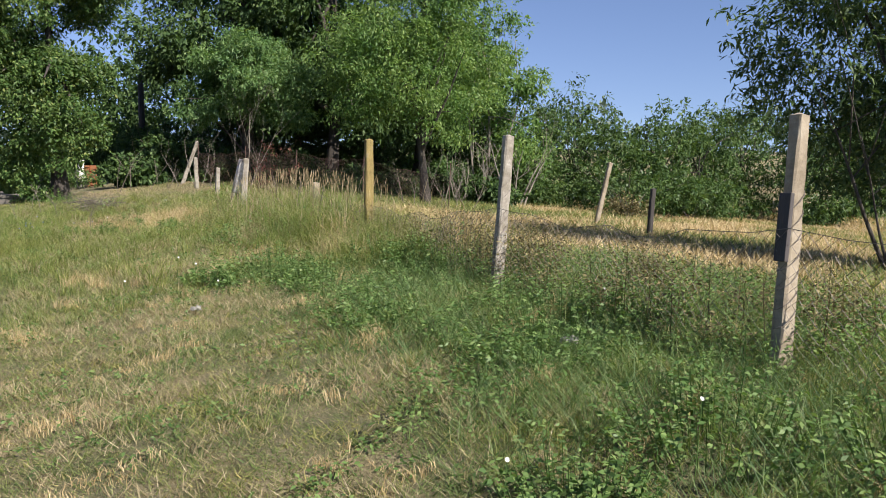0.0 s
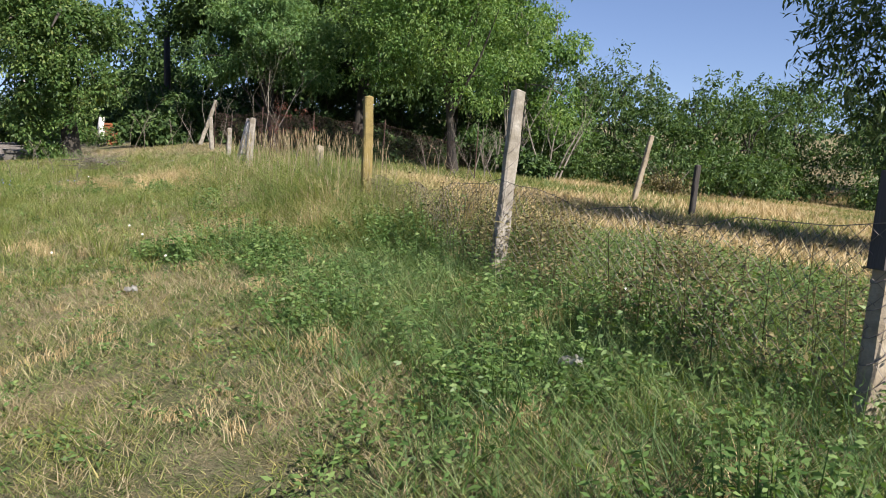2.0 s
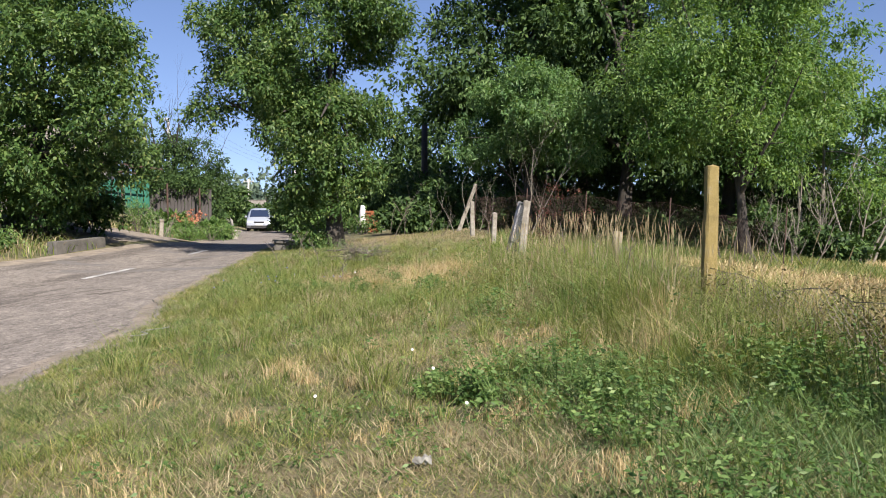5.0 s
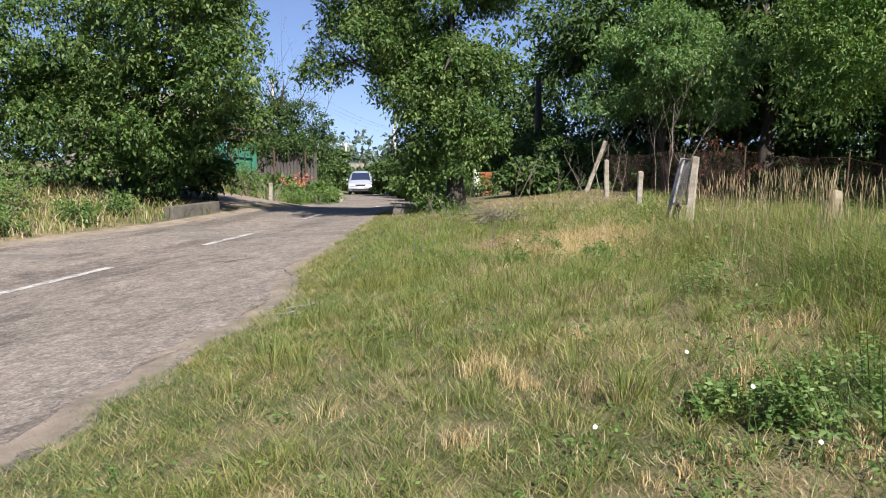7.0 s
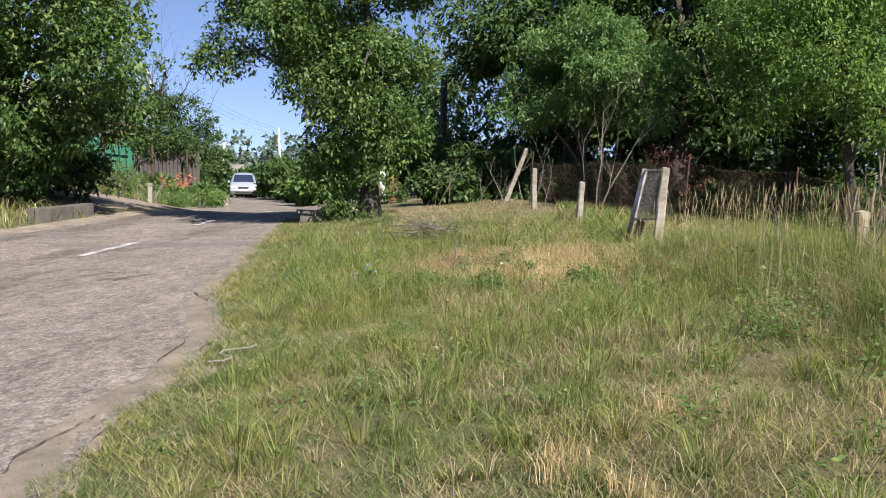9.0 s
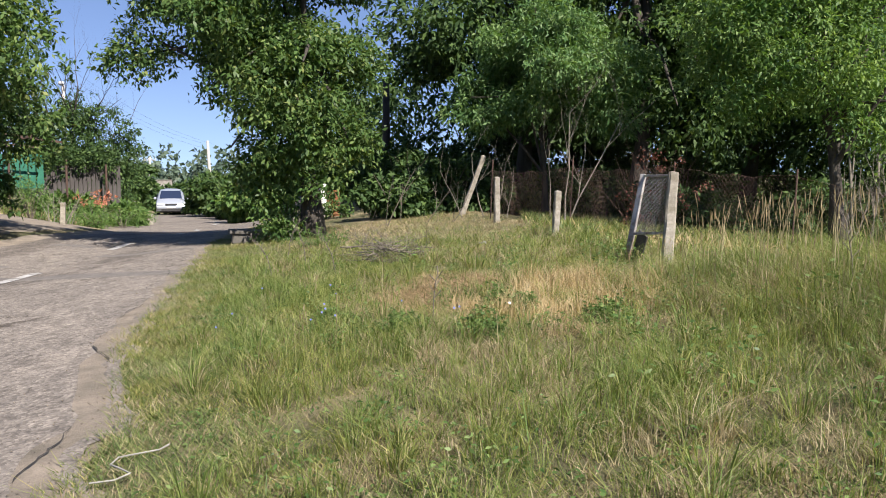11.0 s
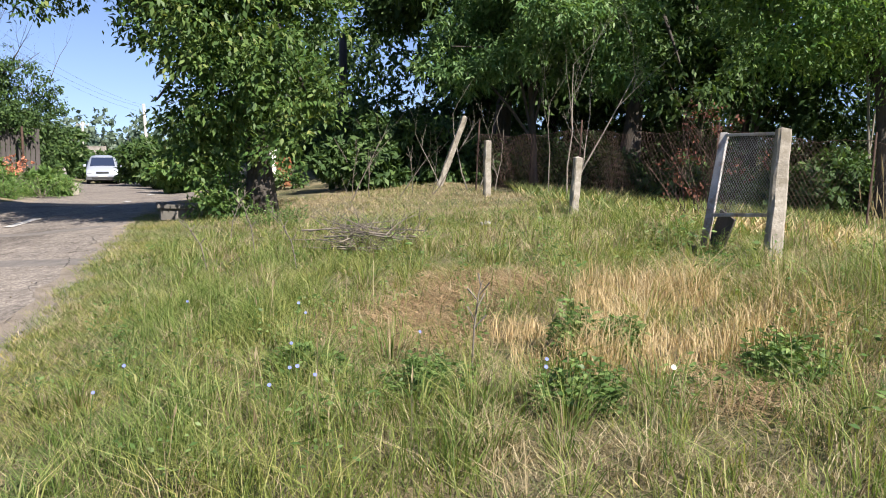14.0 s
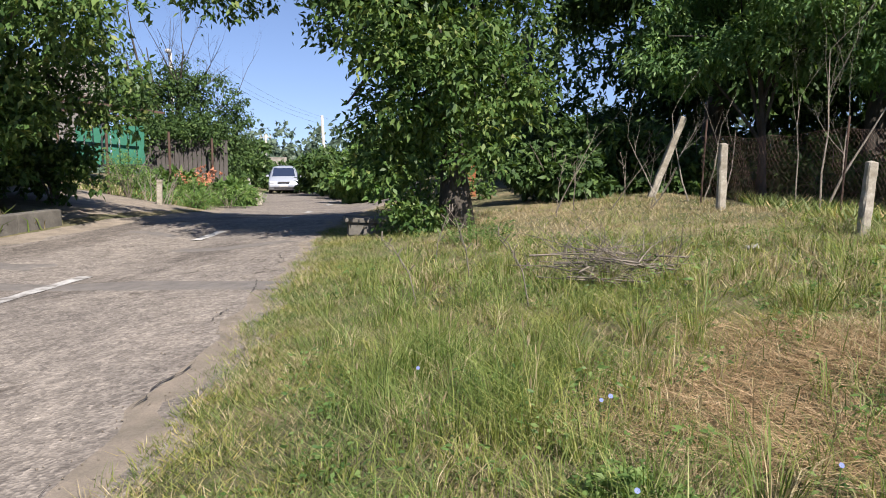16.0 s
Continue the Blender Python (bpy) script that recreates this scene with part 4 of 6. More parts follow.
def chain_link(a, b, za, zb, ha, hb, cell, wire, material, root, sag=0.0, slump=0.0, label="", tall=1.0):
    """Woven wire between two posts: zigzag wires as thin three-sided tubes."""
    bm = bmesh.new()
    a, b = Vector(a), Vector(b)
    length = (b - a).length
    along = (b - a) / length
    out = Vector((-along.y, along.x))
    n = max(3, int(length / cell))

    def spot3(s, f, side):
        t = s / length
        x, y = a.lerp(b, min(max(t, 0), 1))
        bulge = slump * math.sin(t * 9.1) * math.sin(f * 3.1) + 0.012 * math.sin(t * 31 + f * 7)
        top = (ha + (hb - ha) * t) - sag * math.sin(math.pi * t) * (1 + 0.4 * math.sin(t * 21))
        z = za + (zb - za) * t + f * top
        return Vector((x + out.x * (bulge + side * 0.004), y + out.y * (bulge + side * 0.004), z))
    rows = max(6, int(max(ha, hb) / (cell * tall)))
    for i in range(n):
        for turn in (i % 2,):
            pts = [spot3((i + 0.5 + (0.5 if (k + turn) % 2 else -0.5) * 1.0) * cell, k / rows, 1 if turn else -1) for k in range(rows + 1)]
            bm_tube(bm, pts, wire, 3, cap=False)
    bm_tube(bm, [spot3(length * k / 12, 1, 0) for k in range(13)], wire * 1.3, 3, cap=False)
    return part("wire_mesh", bm, material, root, label)


fence = thing("wire_fence", "chain-link fence on weathered concrete posts along the verge", "fence")
POSTS = [((4.35, 0.1), (4.45, 0.1), 1.62, 0.13, M_CONCRETE), ((2.62, 4.5), (2.735, 4.66), 1.69, 0.112, M_CONCRETE), ((1.39, 7.5), (1.53, 7.72), 1.62, 0.108, M_STONE), ((0.24, 11.1), (0.25, 11.12), 1.55, 0.12, M_LICHEN)]
for (x, y), top, h, w, mat in POSTS:
    post_mesh(h, w, w * 0.85, mat, fence, stand(x, y, top, h), "post", "lichen-yellowed concrete post" if mat is M_LICHEN else "weathered grey concrete post")
post_mesh(0.75, 0.13, 0.1, M_CONCRETE, fence, stand(-0.62, 14.4, (-0.62, 14.4), 0.7), "post", "short broken concrete post")
NET = [0.95, 0.9, 0.82, 0.56]
for (a, *_), (b, *_), na, nb in zip(POSTS, POSTS[1:], NET, NET[1:]):
    chain_link(a, b, float(on_ground(*a)) - 0.02, float(on_ground(*b)) - 0.02, na, nb, 0.05, 0.0021, M_WIRE, fence, 0.12, 0.05, "loose grey chain-link wire")
chain_link(POSTS[3][0], (-0.62, 14.4), float(on_ground(0.24, 11.1)), float(on_ground(-0.62, 14.4)), 0.56, 0.5, 0.05, 0.002, M_WIRE, fence, 0.15, 0.06)

# wire wound round the posts, and a board tied to one
for (x, y), top, h, w, mat in POSTS[1:3]:
    bm = bmesh.new()
    pts = []
    for k in range(90):
        f = k / 89
        a = f * 8 * 2 * math.pi
        d = w * 0.62 * (1.0 - 0.06 * f)
        pts.append((d * math.cos(a), d * 0.9 * math.sin(a), 0.25 + 0.95 * f + 0.05 * math.cos(a)))
    bm_tube(bm, pts, 0.0028, 4, cap=False)
    part("tie_wire", bm, M_WIRE, fence, "dark wire wound round the post").matrix_local = stand(x, y, top, h)
bm = bmesh.new()
bm_box(bm, (0.035, 0.085, 0.42), pose(-0.075, -0.01, 1.0, 0, 1.5, 0), 0.006)
part("tied_board", bm, M_BROWNWOOD, fence, "dark board tied to the post").matrix_local = stand(2.62, 4.5, (2.735, 4.66), 1.69)

# old posts on the mound
row = thing("old_posts", "row of old leaning concrete fence posts on the mound", "fence")
for (x, y), top, h, w in (((-3.46, 21.25), (-3.42, 21.22), 0.85, 0.11), ((-4.55, 24.4), (-4.56, 24.3), 1.05, 0.12), ((-5.55, 27.0), (-4.96, 27.05), 1.62, 0.12)):
    post_mesh(h, w, w * 0.9, M_STONE, row, stand(x, y, top, h), "post")

# rusty mesh round the yard
yard = thing("rusty_fence", "sagging rusty wire mesh fence round the yard", "fence")
YARD = [(-4.75, 25.6), (-3.1, 23.9), (-1.5, 21.9), (0.3, 21.3), (2.6, 21.2)]
RISE = [1.05, 1.15, 1.22, 1.2, 0.95]
for a, b, ha, hb in zip(YARD, YARD[1:], RISE, RISE[1:]):
    chain_link(a, b, float(on_ground(*a)), float(on_ground(*b)), ha, hb, 0.029, 0.002, M_RUST, yard, 0.07, 0.14, "", 1.75)
for x, y in YARD:
    bm = bmesh.new()
    z = float(on_ground(x, y))
    bm_tube(bm, [(x, y, z - 0.1), (x + 0.03, y, z + 0.8), (x + 0.05, y + 0.02, z + 1.3)], 0.014, 6)
    part("stake", bm, M_RUST, yard, "rusty iron stake")

# wire gate
gate = thing("wire_gate", "leaning wire gate hung on a concrete post", "gate")
gl0, gl1 = Vector((-2.68, 18.0, float(on_ground(-2.68, 18.0)) - 0.1)), Vector((-2.45, 18.3, 1.18))
gr0, gr1 = Vector((-2.3, 17.35, float(on_ground(-2.3, 17.35)) - 0.1)), Vector((-2.22, 17.5, 1.2))
post_mesh((gr1 - gr0).length, 0.125, 0.12, M_STONE, gate, Matrix.Translation(gr0) @ Vector((0, 0, 1)).rotation_difference((gr1 - gr0).normalized()).to_matrix().to_4x4(), "post", "weathered grey concrete post")


def bar(name, a, b, w, d, material, root, label=""):
    a, b = Vector(a), Vector(b)
    bm = bmesh.new()
    q = (b - a).to_track_quat("Z", "Y").to_matrix().to_4x4()
    bm_box(bm, (w, d, (b - a).length), Matrix.Translation((a + b) / 2) @ q, min(w, d) * 0.18)
    return part(name, bm, material, root, label)


bar("stile", gl0, gl1, 0.07, 0.05, M_GATE, gate, "pale weathered iron upright")
low_l, low_r = gl0.lerp(gl1, 0.36), gr0.lerp(gr1, 0.4) + Vector((-0.02, 0.05, 0))
top_r = gr1 + Vector((-0.03, 0.03, -0.03))
bar("rail", gl1 - Vector((0, 0, 0.02)), top_r, 0.025, 0.025, M_GATE, gate, "thin iron top rail")
bar("rail", low_l, low_r, 0.03, 0.03, M_GATE, gate, "thin iron bottom rail")
bm = bmesh.new()
N = 22
for i in range(N * 2):
    for way in (1, -1):
        u0 = (i - N * 0.5) / N
        pts = []
        for k in range(14):
            f = k / 13
            u = u0 + way * f * 0.9 + (0 if way > 0 else 0.5)
            if 0 <= u <= 1:
                lo, hi = low_l.lerp(low_r, u), gl1.lerp(top_r, u)
                pts.append(lo.lerp(hi, f))
        if len(pts) > 1:
            bm_tube(bm, pts, 0.002, 3, cap=False)
part("wire_mesh", bm, M_NET, gate, "fine grey wire netting")
bm = bmesh.new()
bm_box(bm, (0.2, 0.02, 0.34), Matrix.Translation(gl0.lerp(gl1, 0.24) + Vector((0.12, -0.03, 0))) @ pose(0, 0, 0, 0, 24, -65), 0.004)
part("board", bm, M_BROWNWOOD, gate, "broken dark board at the foot")

# posts in the field
for x, y, tx, h, mat, lab in ((6.2, 19.7, 6.55, 1.75, M_CONCRETE, "leaning weathered post with a dark foot in the field"), (6.6, 17.0, 6.65, 1.15, M_POLE, "short dark wooden post in the field")):
    p = thing("field_post", lab, "post")
    post_mesh(h, 0.12, 0.1, mat, p, stand(x, y, (tx, y), h), "shaft")

# dark pole and pale poles by the road
def pole(name, x, y, h, r, material, label, lean=(0, 0), arms=0):
    z = float(on_ground(x, y)) - 0.2
    root = thing(name, label, "utility pole", pose(x, y, z))
    bm = bmesh.new()
    bm_tube(bm, [(0, 0, 0), (lean[0] * 0.5, lean[1] * 0.5, h / 2), (lean[0], lean[1], h)], [r, r * 0.88, r * 0.74], 10)
    part("shaft", bm, material, root, "", True)
    for i in range(arms):
        bm = bmesh.new()
        bm_box(bm, (1.3, 0.09, 0.09), pose(lean[0], lean[1], h - 0.35 - 0.5 * i, 0, 0, 18), 0.01)
        part("crossarm", bm, material, root)
        for k in (-0.55, -0.2, 0.2, 0.55):
            bm = bmesh.new()
            bm_tube(bm, [(lean[0] + k, lean[1] + k * 0.3, h - 0.32 - 0.5 * i), (lean[0] + k, lean[1] + k * 0.3, h - 0.12 - 0.5 * i)], [0.03, 0.045], 7)
            part("insulator", bm, M_WHITE, root, "white porcelain insulator")
    return root


pole("utility_pole", -9.1, 36.6, 4.47 - float(on_ground(-9.1, 36.6)) + 0.2, 0.16, M_POLE, "dark tarred wooden utility pole among the trees")

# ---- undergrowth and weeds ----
# dark-leaved bushes; several are added to stand in for black shade here
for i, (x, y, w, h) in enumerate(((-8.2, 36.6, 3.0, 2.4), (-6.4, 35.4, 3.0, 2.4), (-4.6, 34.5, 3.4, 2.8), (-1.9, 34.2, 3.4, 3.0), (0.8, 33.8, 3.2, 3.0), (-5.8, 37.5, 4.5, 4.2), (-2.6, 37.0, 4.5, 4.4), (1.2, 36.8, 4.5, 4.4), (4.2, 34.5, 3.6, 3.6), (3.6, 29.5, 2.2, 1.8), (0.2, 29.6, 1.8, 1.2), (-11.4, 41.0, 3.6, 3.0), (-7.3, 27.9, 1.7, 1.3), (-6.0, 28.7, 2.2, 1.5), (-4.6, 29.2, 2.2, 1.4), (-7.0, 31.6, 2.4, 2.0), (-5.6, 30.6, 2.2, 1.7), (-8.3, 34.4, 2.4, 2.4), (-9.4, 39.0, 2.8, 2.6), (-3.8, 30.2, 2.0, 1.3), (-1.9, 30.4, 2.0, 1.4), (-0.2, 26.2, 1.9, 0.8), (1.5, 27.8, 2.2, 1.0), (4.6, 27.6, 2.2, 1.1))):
    shrub(x, y, w, h, 3600, 0.2, M_DARK, "dark undergrowth partly standing in for deep shade beneath the tall trees", "undergrowth")
for x, y, w, h in ((-8.9, 23.6, 0.8, 0.6), (-9.2, 25.2, 1.0, 1.0), (-9.7, 30.5, 1.3, 0.8)):
    shrub(x, y, w, h, 900, 0.12, M_WALNUT, "leafy shoots at the foot of the walnut", "shoots")


def leafy(name, x, y, h, leaf, per, material, label, spread=0.16, aspect=0.5):
    """Leafy plants in one mesh: stems of crossed strips and pointed leaves up their height."""
    n = len(x)
    z = on_ground(x, y)
    t = rng.uniform(0.08, 1.0, (n, per))
    a = rng.uniform(0, 2 * np.pi, (n, per))
    r = spread * (1.1 - 0.6 * t) * rng.uniform(0.2, 1.1, (n, per)) * (0.5 + h[:, None])
    c = np.stack([x[:, None] + np.cos(a) * r, y[:, None] + np.sin(a) * r, z[:, None] + t * h[:, None]], -1)
    d = np.stack([np.cos(a), np.sin(a), rng.uniform(-0.45, 0.5, (n, per))], -1)
    V = leaf_quads(c.reshape(-1, 3), d.reshape(-1, 3), leaf * rng.uniform(0.55, 1.3, n * per), aspect)
    m = len(V)
    s = np.stack([np.cos(a[:, 0]), np.sin(a[:, 0]), np.zeros(n)], 1) * 0.004
    b = np.stack([x, y, z - 0.02], 1)
    tip = b + np.stack([rng.normal(0, 0.05, n), rng.normal(0, 0.05, n), h], 1)
    S = np.stack([b - s, b + s, tip + s * 0.4, tip - s * 0.4], 1).reshape(-1, 3)
    V = np.concatenate([V, S])
    ob = link_mesh(name, np_mesh(name, V, np.arange(len(V)).reshape(-1, 4)), material)
    return tagged(ob, label, "weeds", kind="stuff")


wx, wy = scatter(-1.6, 6.0, 1.6, 9.6, 32)
ws = (wx - fence_x(wy)) / 1.064
dens = smooth01((ws + 2.7) / 0.9 + 0.5 * patches(wx, wy, 0.8, 3)) * smooth01((3.2 - ws) / 1.2) * (0.35 + 0.65 * smooth01(patches(wx, wy, 0.55, 7) * 1.6 + 0.35))
dens = np.maximum(dens, spot(wx, wy, -0.75, 8.9, 0.9) * 0.9)
ok = rng.random(len(wx)) < dens
wx, wy = wx[ok], wy[ok]
wh = np.clip(0.26 + 0.13 * patches(wx, wy, 0.6, 2), 0.1, 0.6) * rng.uniform(0.6, 1.25, len(wx))
leafy("nettles", wx, wy, wh, 0.04, 40, M_WEED, "dense green leafy weeds beside the fence", 0.2, 0.42)
wx, wy = scatter(-1.8, 6, 1.4, 9.8, 1900)
ws = (wx - fence_x(wy)) / 1.064
fade = smooth01((ws + 2.9 + 0.5 * patches(wx, wy, 0.7, 3)) / 1.8)
ok = (ws < 2.6) & (rng.random(len(wx)) < 0.85 * fade)
wx, wy, fade = wx[ok], wy[ok], fade[ok]
blades("lush_grass", wx, wy, rng.uniform(0.08, 0.33, len(wx)) * (0.3 + 0.7 * fade), rng.uniform(0.005, 0.009, len(wx)), M_LUSH, "lush green grass among the weeds by the fence", 0.6, 0.5, simple=True)
bx, by = scatter(-1.5, 4, 4.4, 11, 90)
bs = (bx - fence_x(by)) / 1.064
ok = (bs > -0.35) & (bs < 1.0) & (rng.random(len(bx)) < 0.12 + 0.88 * smooth01(patches(bx, by, 0.5, 1) * 1.6 + 0.2))
bx, by = bx[ok], by[ok]
leafy("dead_weeds", bx, by, rng.uniform(0.3, 0.62, len(bx)), 0.034, 38, M_BROWNWEED, "brown seeded dock stalks along the fence", 0.13, 0.5)
vx, vy = scatter(-9, 1.5, 3, 22, 11)
vh, vd, vk, vs, hay, mown = verge_cover(vx, vy)
ok = (vx < fence_x(vy)) & (vx > road_right(vy) + 0.3) & (rng.random(len(vx)) < smooth01(patches(vx, vy, 1.3, 5) + 0.5))
vx, vy, vh = vx[ok], vy[ok], vh[ok]
leafy("broadleaf_weeds", vx, vy, np.clip(vh * 0.9, 0.06, 0.28) * rng.uniform(0.6, 1.2, len(vx)), 0.036, 24, M_WEED, "scattered broad-leaved weeds in the verge grass", 0.2, 0.45)


vx, vy = scatter(-5.5, 1.5, 9.5, 18.5, 16)
vf = fence_x(vy) - vx
ok = (vf > 0.15) & (vf < 3.4) & (hay_cover(vx, vy) < 0.2) & (rng.random(len(vx)) < smooth01(patches(vx, vy, 0.42, 41) * 2.6 - 0.75))
vx, vy = vx[ok], vy[ok]
leafy("tall_weeds", vx, vy, rng.uniform(0.2, 0.5, len(vx)), 0.045, 34, M_WEED, "dark green leafy weeds in the long grass", 0.2, 0.42)


def weed_clump(x, y, w, h, material, label, leaf=0.04, n=64):
    z = float(on_ground(x, y))
    root = thing("weed_clump", label, "weed", pose(x, y, z), "weed clumps")
    c, d = [], []
    bm = bmesh.new()
    for i in range(n):
        a, r = random.uniform(0, 6.28), w * 0.5 * math.sqrt(random.random())
        hh = h * random.uniform(0.55, 1.1) * (1.05 - 0.5 * r / (w * 0.5))
        px, py = r * math.cos(a), r * math.sin(a)
        ox, oy = px * 1.35, py * 1.35
        bm_tube(bm, [(px, py, -0.03), (ox, oy, hh)], [0.004, 0.002], 3, cap=False)
        for k in range(14):
            f = random.uniform(0.15, 1)
            b = random.uniform(0, 6.28)
            c.append((px + (ox - px) * f, py + (oy - py) * f, hh * f))
            d.append((math.cos(b), math.sin(b), random.uniform(-0.4, 0.5)))
    tagged(part("stem", bm, material, root), kind="stuff")
    c, d = np.array(c), np.array(d)
    link_mesh("foliage", leaf_mesh("foliage", leaf_quads(c, d, leaf * rng.uniform(0.6, 1.3, len(c)), 0.48)), material, root)


for x, y, w, h in ((1.75, 3.55, 0.9, 0.42), (1.2, 5.2, 0.9, 0.36), (1.6, 5.75, 1.0, 0.45), (2.2, 5.9, 0.8, 0.45), (1.1, 8.5, 1.2, 0.6), (0.5, 9.0, 0.9, 0.5), (-0.9, 9.0, 1.0, 0.45), (-0.3, 8.2, 0.8, 0.36), (-1.6, 8.9, 0.5, 0.25), (0.2, 6.4, 0.8, 0.3), (2.6, 3.0, 0.8, 0.4), (3.6, 4.4, 1.2, 0.5), (0.95, 3.1, 0.6, 0.3), (-0.6, 12.0, 0.9, 0.5), (-4.9, 14.6, 0.36, 0.24), (-4.2, 14.3, 0.36, 0.26), (-5.6, 15.0, 0.34, 0.2), (-4.15, 15.2, 0.22, 0.3), (-3.9, 15.1, 0.2, 0.26), (-7.6, 22.2, 0.8, 0.45), (-3.2, 14.6, 0.36, 0.24)):
    weed_clump(x, y, w, h, M_WEED, "clump of green leafy weeds in the verge grass")


# ---- bare wood ----
def branching(bm, start, way, length, r, depth, sides=5, rise=0.1):
    pts, p, d = [Vector(start)], Vector(start), Vector(way).normalized()
    seg = 4
    for i in range(seg):
        d = (d + Vector((random.uniform(-0.16, 0.16), random.uniform(-0.16, 0.16), random.uniform(-0.03, rise)))).normalized()
        p = p + d * length / seg
        pts.append(p.copy())
    bm_tube(bm, pts, [r * (1 - 0.7 * i / seg) for i in range(seg + 1)], sides, cap=False)
    if depth:
        for k in range(3 if depth > 1 else 4):
            f = random.randint(1, seg)
            side = Vector((random.uniform(-1, 1), random.uniform(-1, 1), random.uniform(0.1, 0.9) if rise > 0 else random.uniform(-0.15, 0.3))).normalized()
            branching(bm, pts[f], d * 0.75 + side * 0.75, length * random.uniform(0.4, 0.65), r * (1 - 0.7 * f / seg) * 0.65, depth - 1, max(3, sides - 1), rise)


def bare_tree(name, label, x, y, stems, material, depth=3, category="tree"):
    root = thing(name, label, category, pose(x, y, float(on_ground(x, y)) - 0.05))
    for s, w, l, r in stems:
        bm = bmesh.new()
        branching(bm, s, w, l, r, depth, 6)
        part("stem", bm, material, root)
    return root


random.seed(5)
bare_tree("dead_sapling", "bare pale dead sapling beside the old post", -3.15, 24.9, [((0, 0, 0), (-0.04, 0, 1), 2.4, 0.017), ((0.05, 0, 0), (0.28, 0, 1), 2.4, 0.02), ((-0.3, 0.2, 0), (-0.15, 0, 1), 1.7, 0.011)], M_PALEBARK, 4)
bare_tree("dead_sapling", "bare pale dead sapling beside the old post", -4.9, 26.0, [((0, 0, 0), (-0.25, 0, 1), 1.5, 0.014), ((0.2, 0, 0), (0.2, 0, 1), 1.3, 0.012), ((0.5, -0.3, 0), (0.1, 0, 1), 1.2, 0.01), ((-0.5, 0, 0), (-0.5, 0, 0.8), 1.2, 0.012)], M_PALEBARK, 2)
bare_tree("dry_bush", "dry pale sticks of a dead bush by the field", 3.9, 27.2, [((k * 0.22 - 0.7, 0, 0), (random.uniform(-0.5, 0.5), 0, 1), random.uniform(0.9, 1.7), 0.025) for k in range(8)], M_PALEBARK, 2, "bush")
bare_tree("dry_bush", "dry pale sticks of a dead bush by the field", 6.0, 28.8, [((k * 0.15 - 0.3, 0, 0), (k * 0.3 - 0.7, 0, 1), random.uniform(1.8, 2.6), 0.04) for k in range(5)], M_PALEBARK, 2, "bush")
bare_tree("dry_bush", "tangled dry brown twigs at the foot of the rusty mesh", 2.4, 21.8, [((k * 0.25 - 0.9, 0.1 * k, 0), (random.uniform(-0.6, 0.6), 0, 1), random.uniform(0.7, 1.3), 0.014) for k in range(9)], M_TWIG, 2, "bush")
bare_tree("dead_shoots", "arching dead shoots beside the walnut", -7.0, 25.2, [((0, 0, 0), (0.35, 0, 1), 1.3, 0.014), ((0.3, 0.2, 0), (-0.1, 0, 1), 1.0, 0.01), ((0.8, 0, 0), (0.5, 0, 0.8), 1.1, 0.012), ((1.3, -0.3, 0), (0.7, 0, 0.8), 1.0, 0.012)], M_TWIG, 1, "branches")

pile = thing("brushwood", "heap of grey cut branches lying in the grass", "branches", pose(-5.85, 19.2, float(on_ground(-5.85, 19.2))))
for i in range(46):
    bm = bmesh.new()
    a = random.uniform(0, 6.28)
    branching(bm, (random.uniform(-0.4, 0.4) - 0.35 * math.cos(a), random.uniform(-0.25, 0.25) - 0.3 * math.sin(a), 0.05 + random.random() * 0.2), (math.cos(a), math.sin(a) * 0.7, random.uniform(-0.05, 0.26)), random.choice((0.4, 0.55, 0.7, 1.0)), random.uniform(0.005, 0.011), 2 if i % 3 == 0 else 1, 4, 0.02)
    part("branch", bm, M_TWIG, pile)

for i in range(9):
    bm = bmesh.new()
    a = random.uniform(0, 6.28)
    branching(bm, (random.uniform(-0.5, 0.5), random.uniform(-0.2, 0.2), 0.02), (math.cos(a) * 0.9, math.sin(a) * 0.5, random.uniform(0.45, 1.0)), random.uniform(0.35, 0.6), 0.006, 1, 4, 0.02)
    part("twig", bm, M_TWIG, pile)

vine = thing("withered_vine", "withered red-brown vine on the rusty mesh", "vine", pose(-1.95, 20.4, float(on_ground(-1.95, 20.4))))
M_REDLEAF = leaf_material("withered_leaves", [(0.0, (0.07, 0.03, 0.022)), (0.6, (0.13, 0.055, 0.038)), (1.0, (0.2, 0.1, 0.06))], (1.2, 0.9, 0.7), 0.25, 0.7)
bm = bmesh.new()
for i in range(16):
    branching(bm, (random.uniform(-0.3, 0.3), random.uniform(-0.25, 0.25), 0), (random.uniform(-0.7, 0.4), random.uniform(-0.4, 0.5), 1), random.uniform(0.8, 1.4), 0.007, 1, 3)
part("stem", bm, M_RUST, vine)
link_mesh("foliage", leaf_mesh("foliage", foliage([(0.1, 0, 0.95, 0.45, 0.4, 0.5), (-0.25, 0.2, 0.55, 0.35, 0.35, 0.4)], 420, 0.055, 0.5, 10, 0.4, 0.15)), M_REDLEAF, vine)

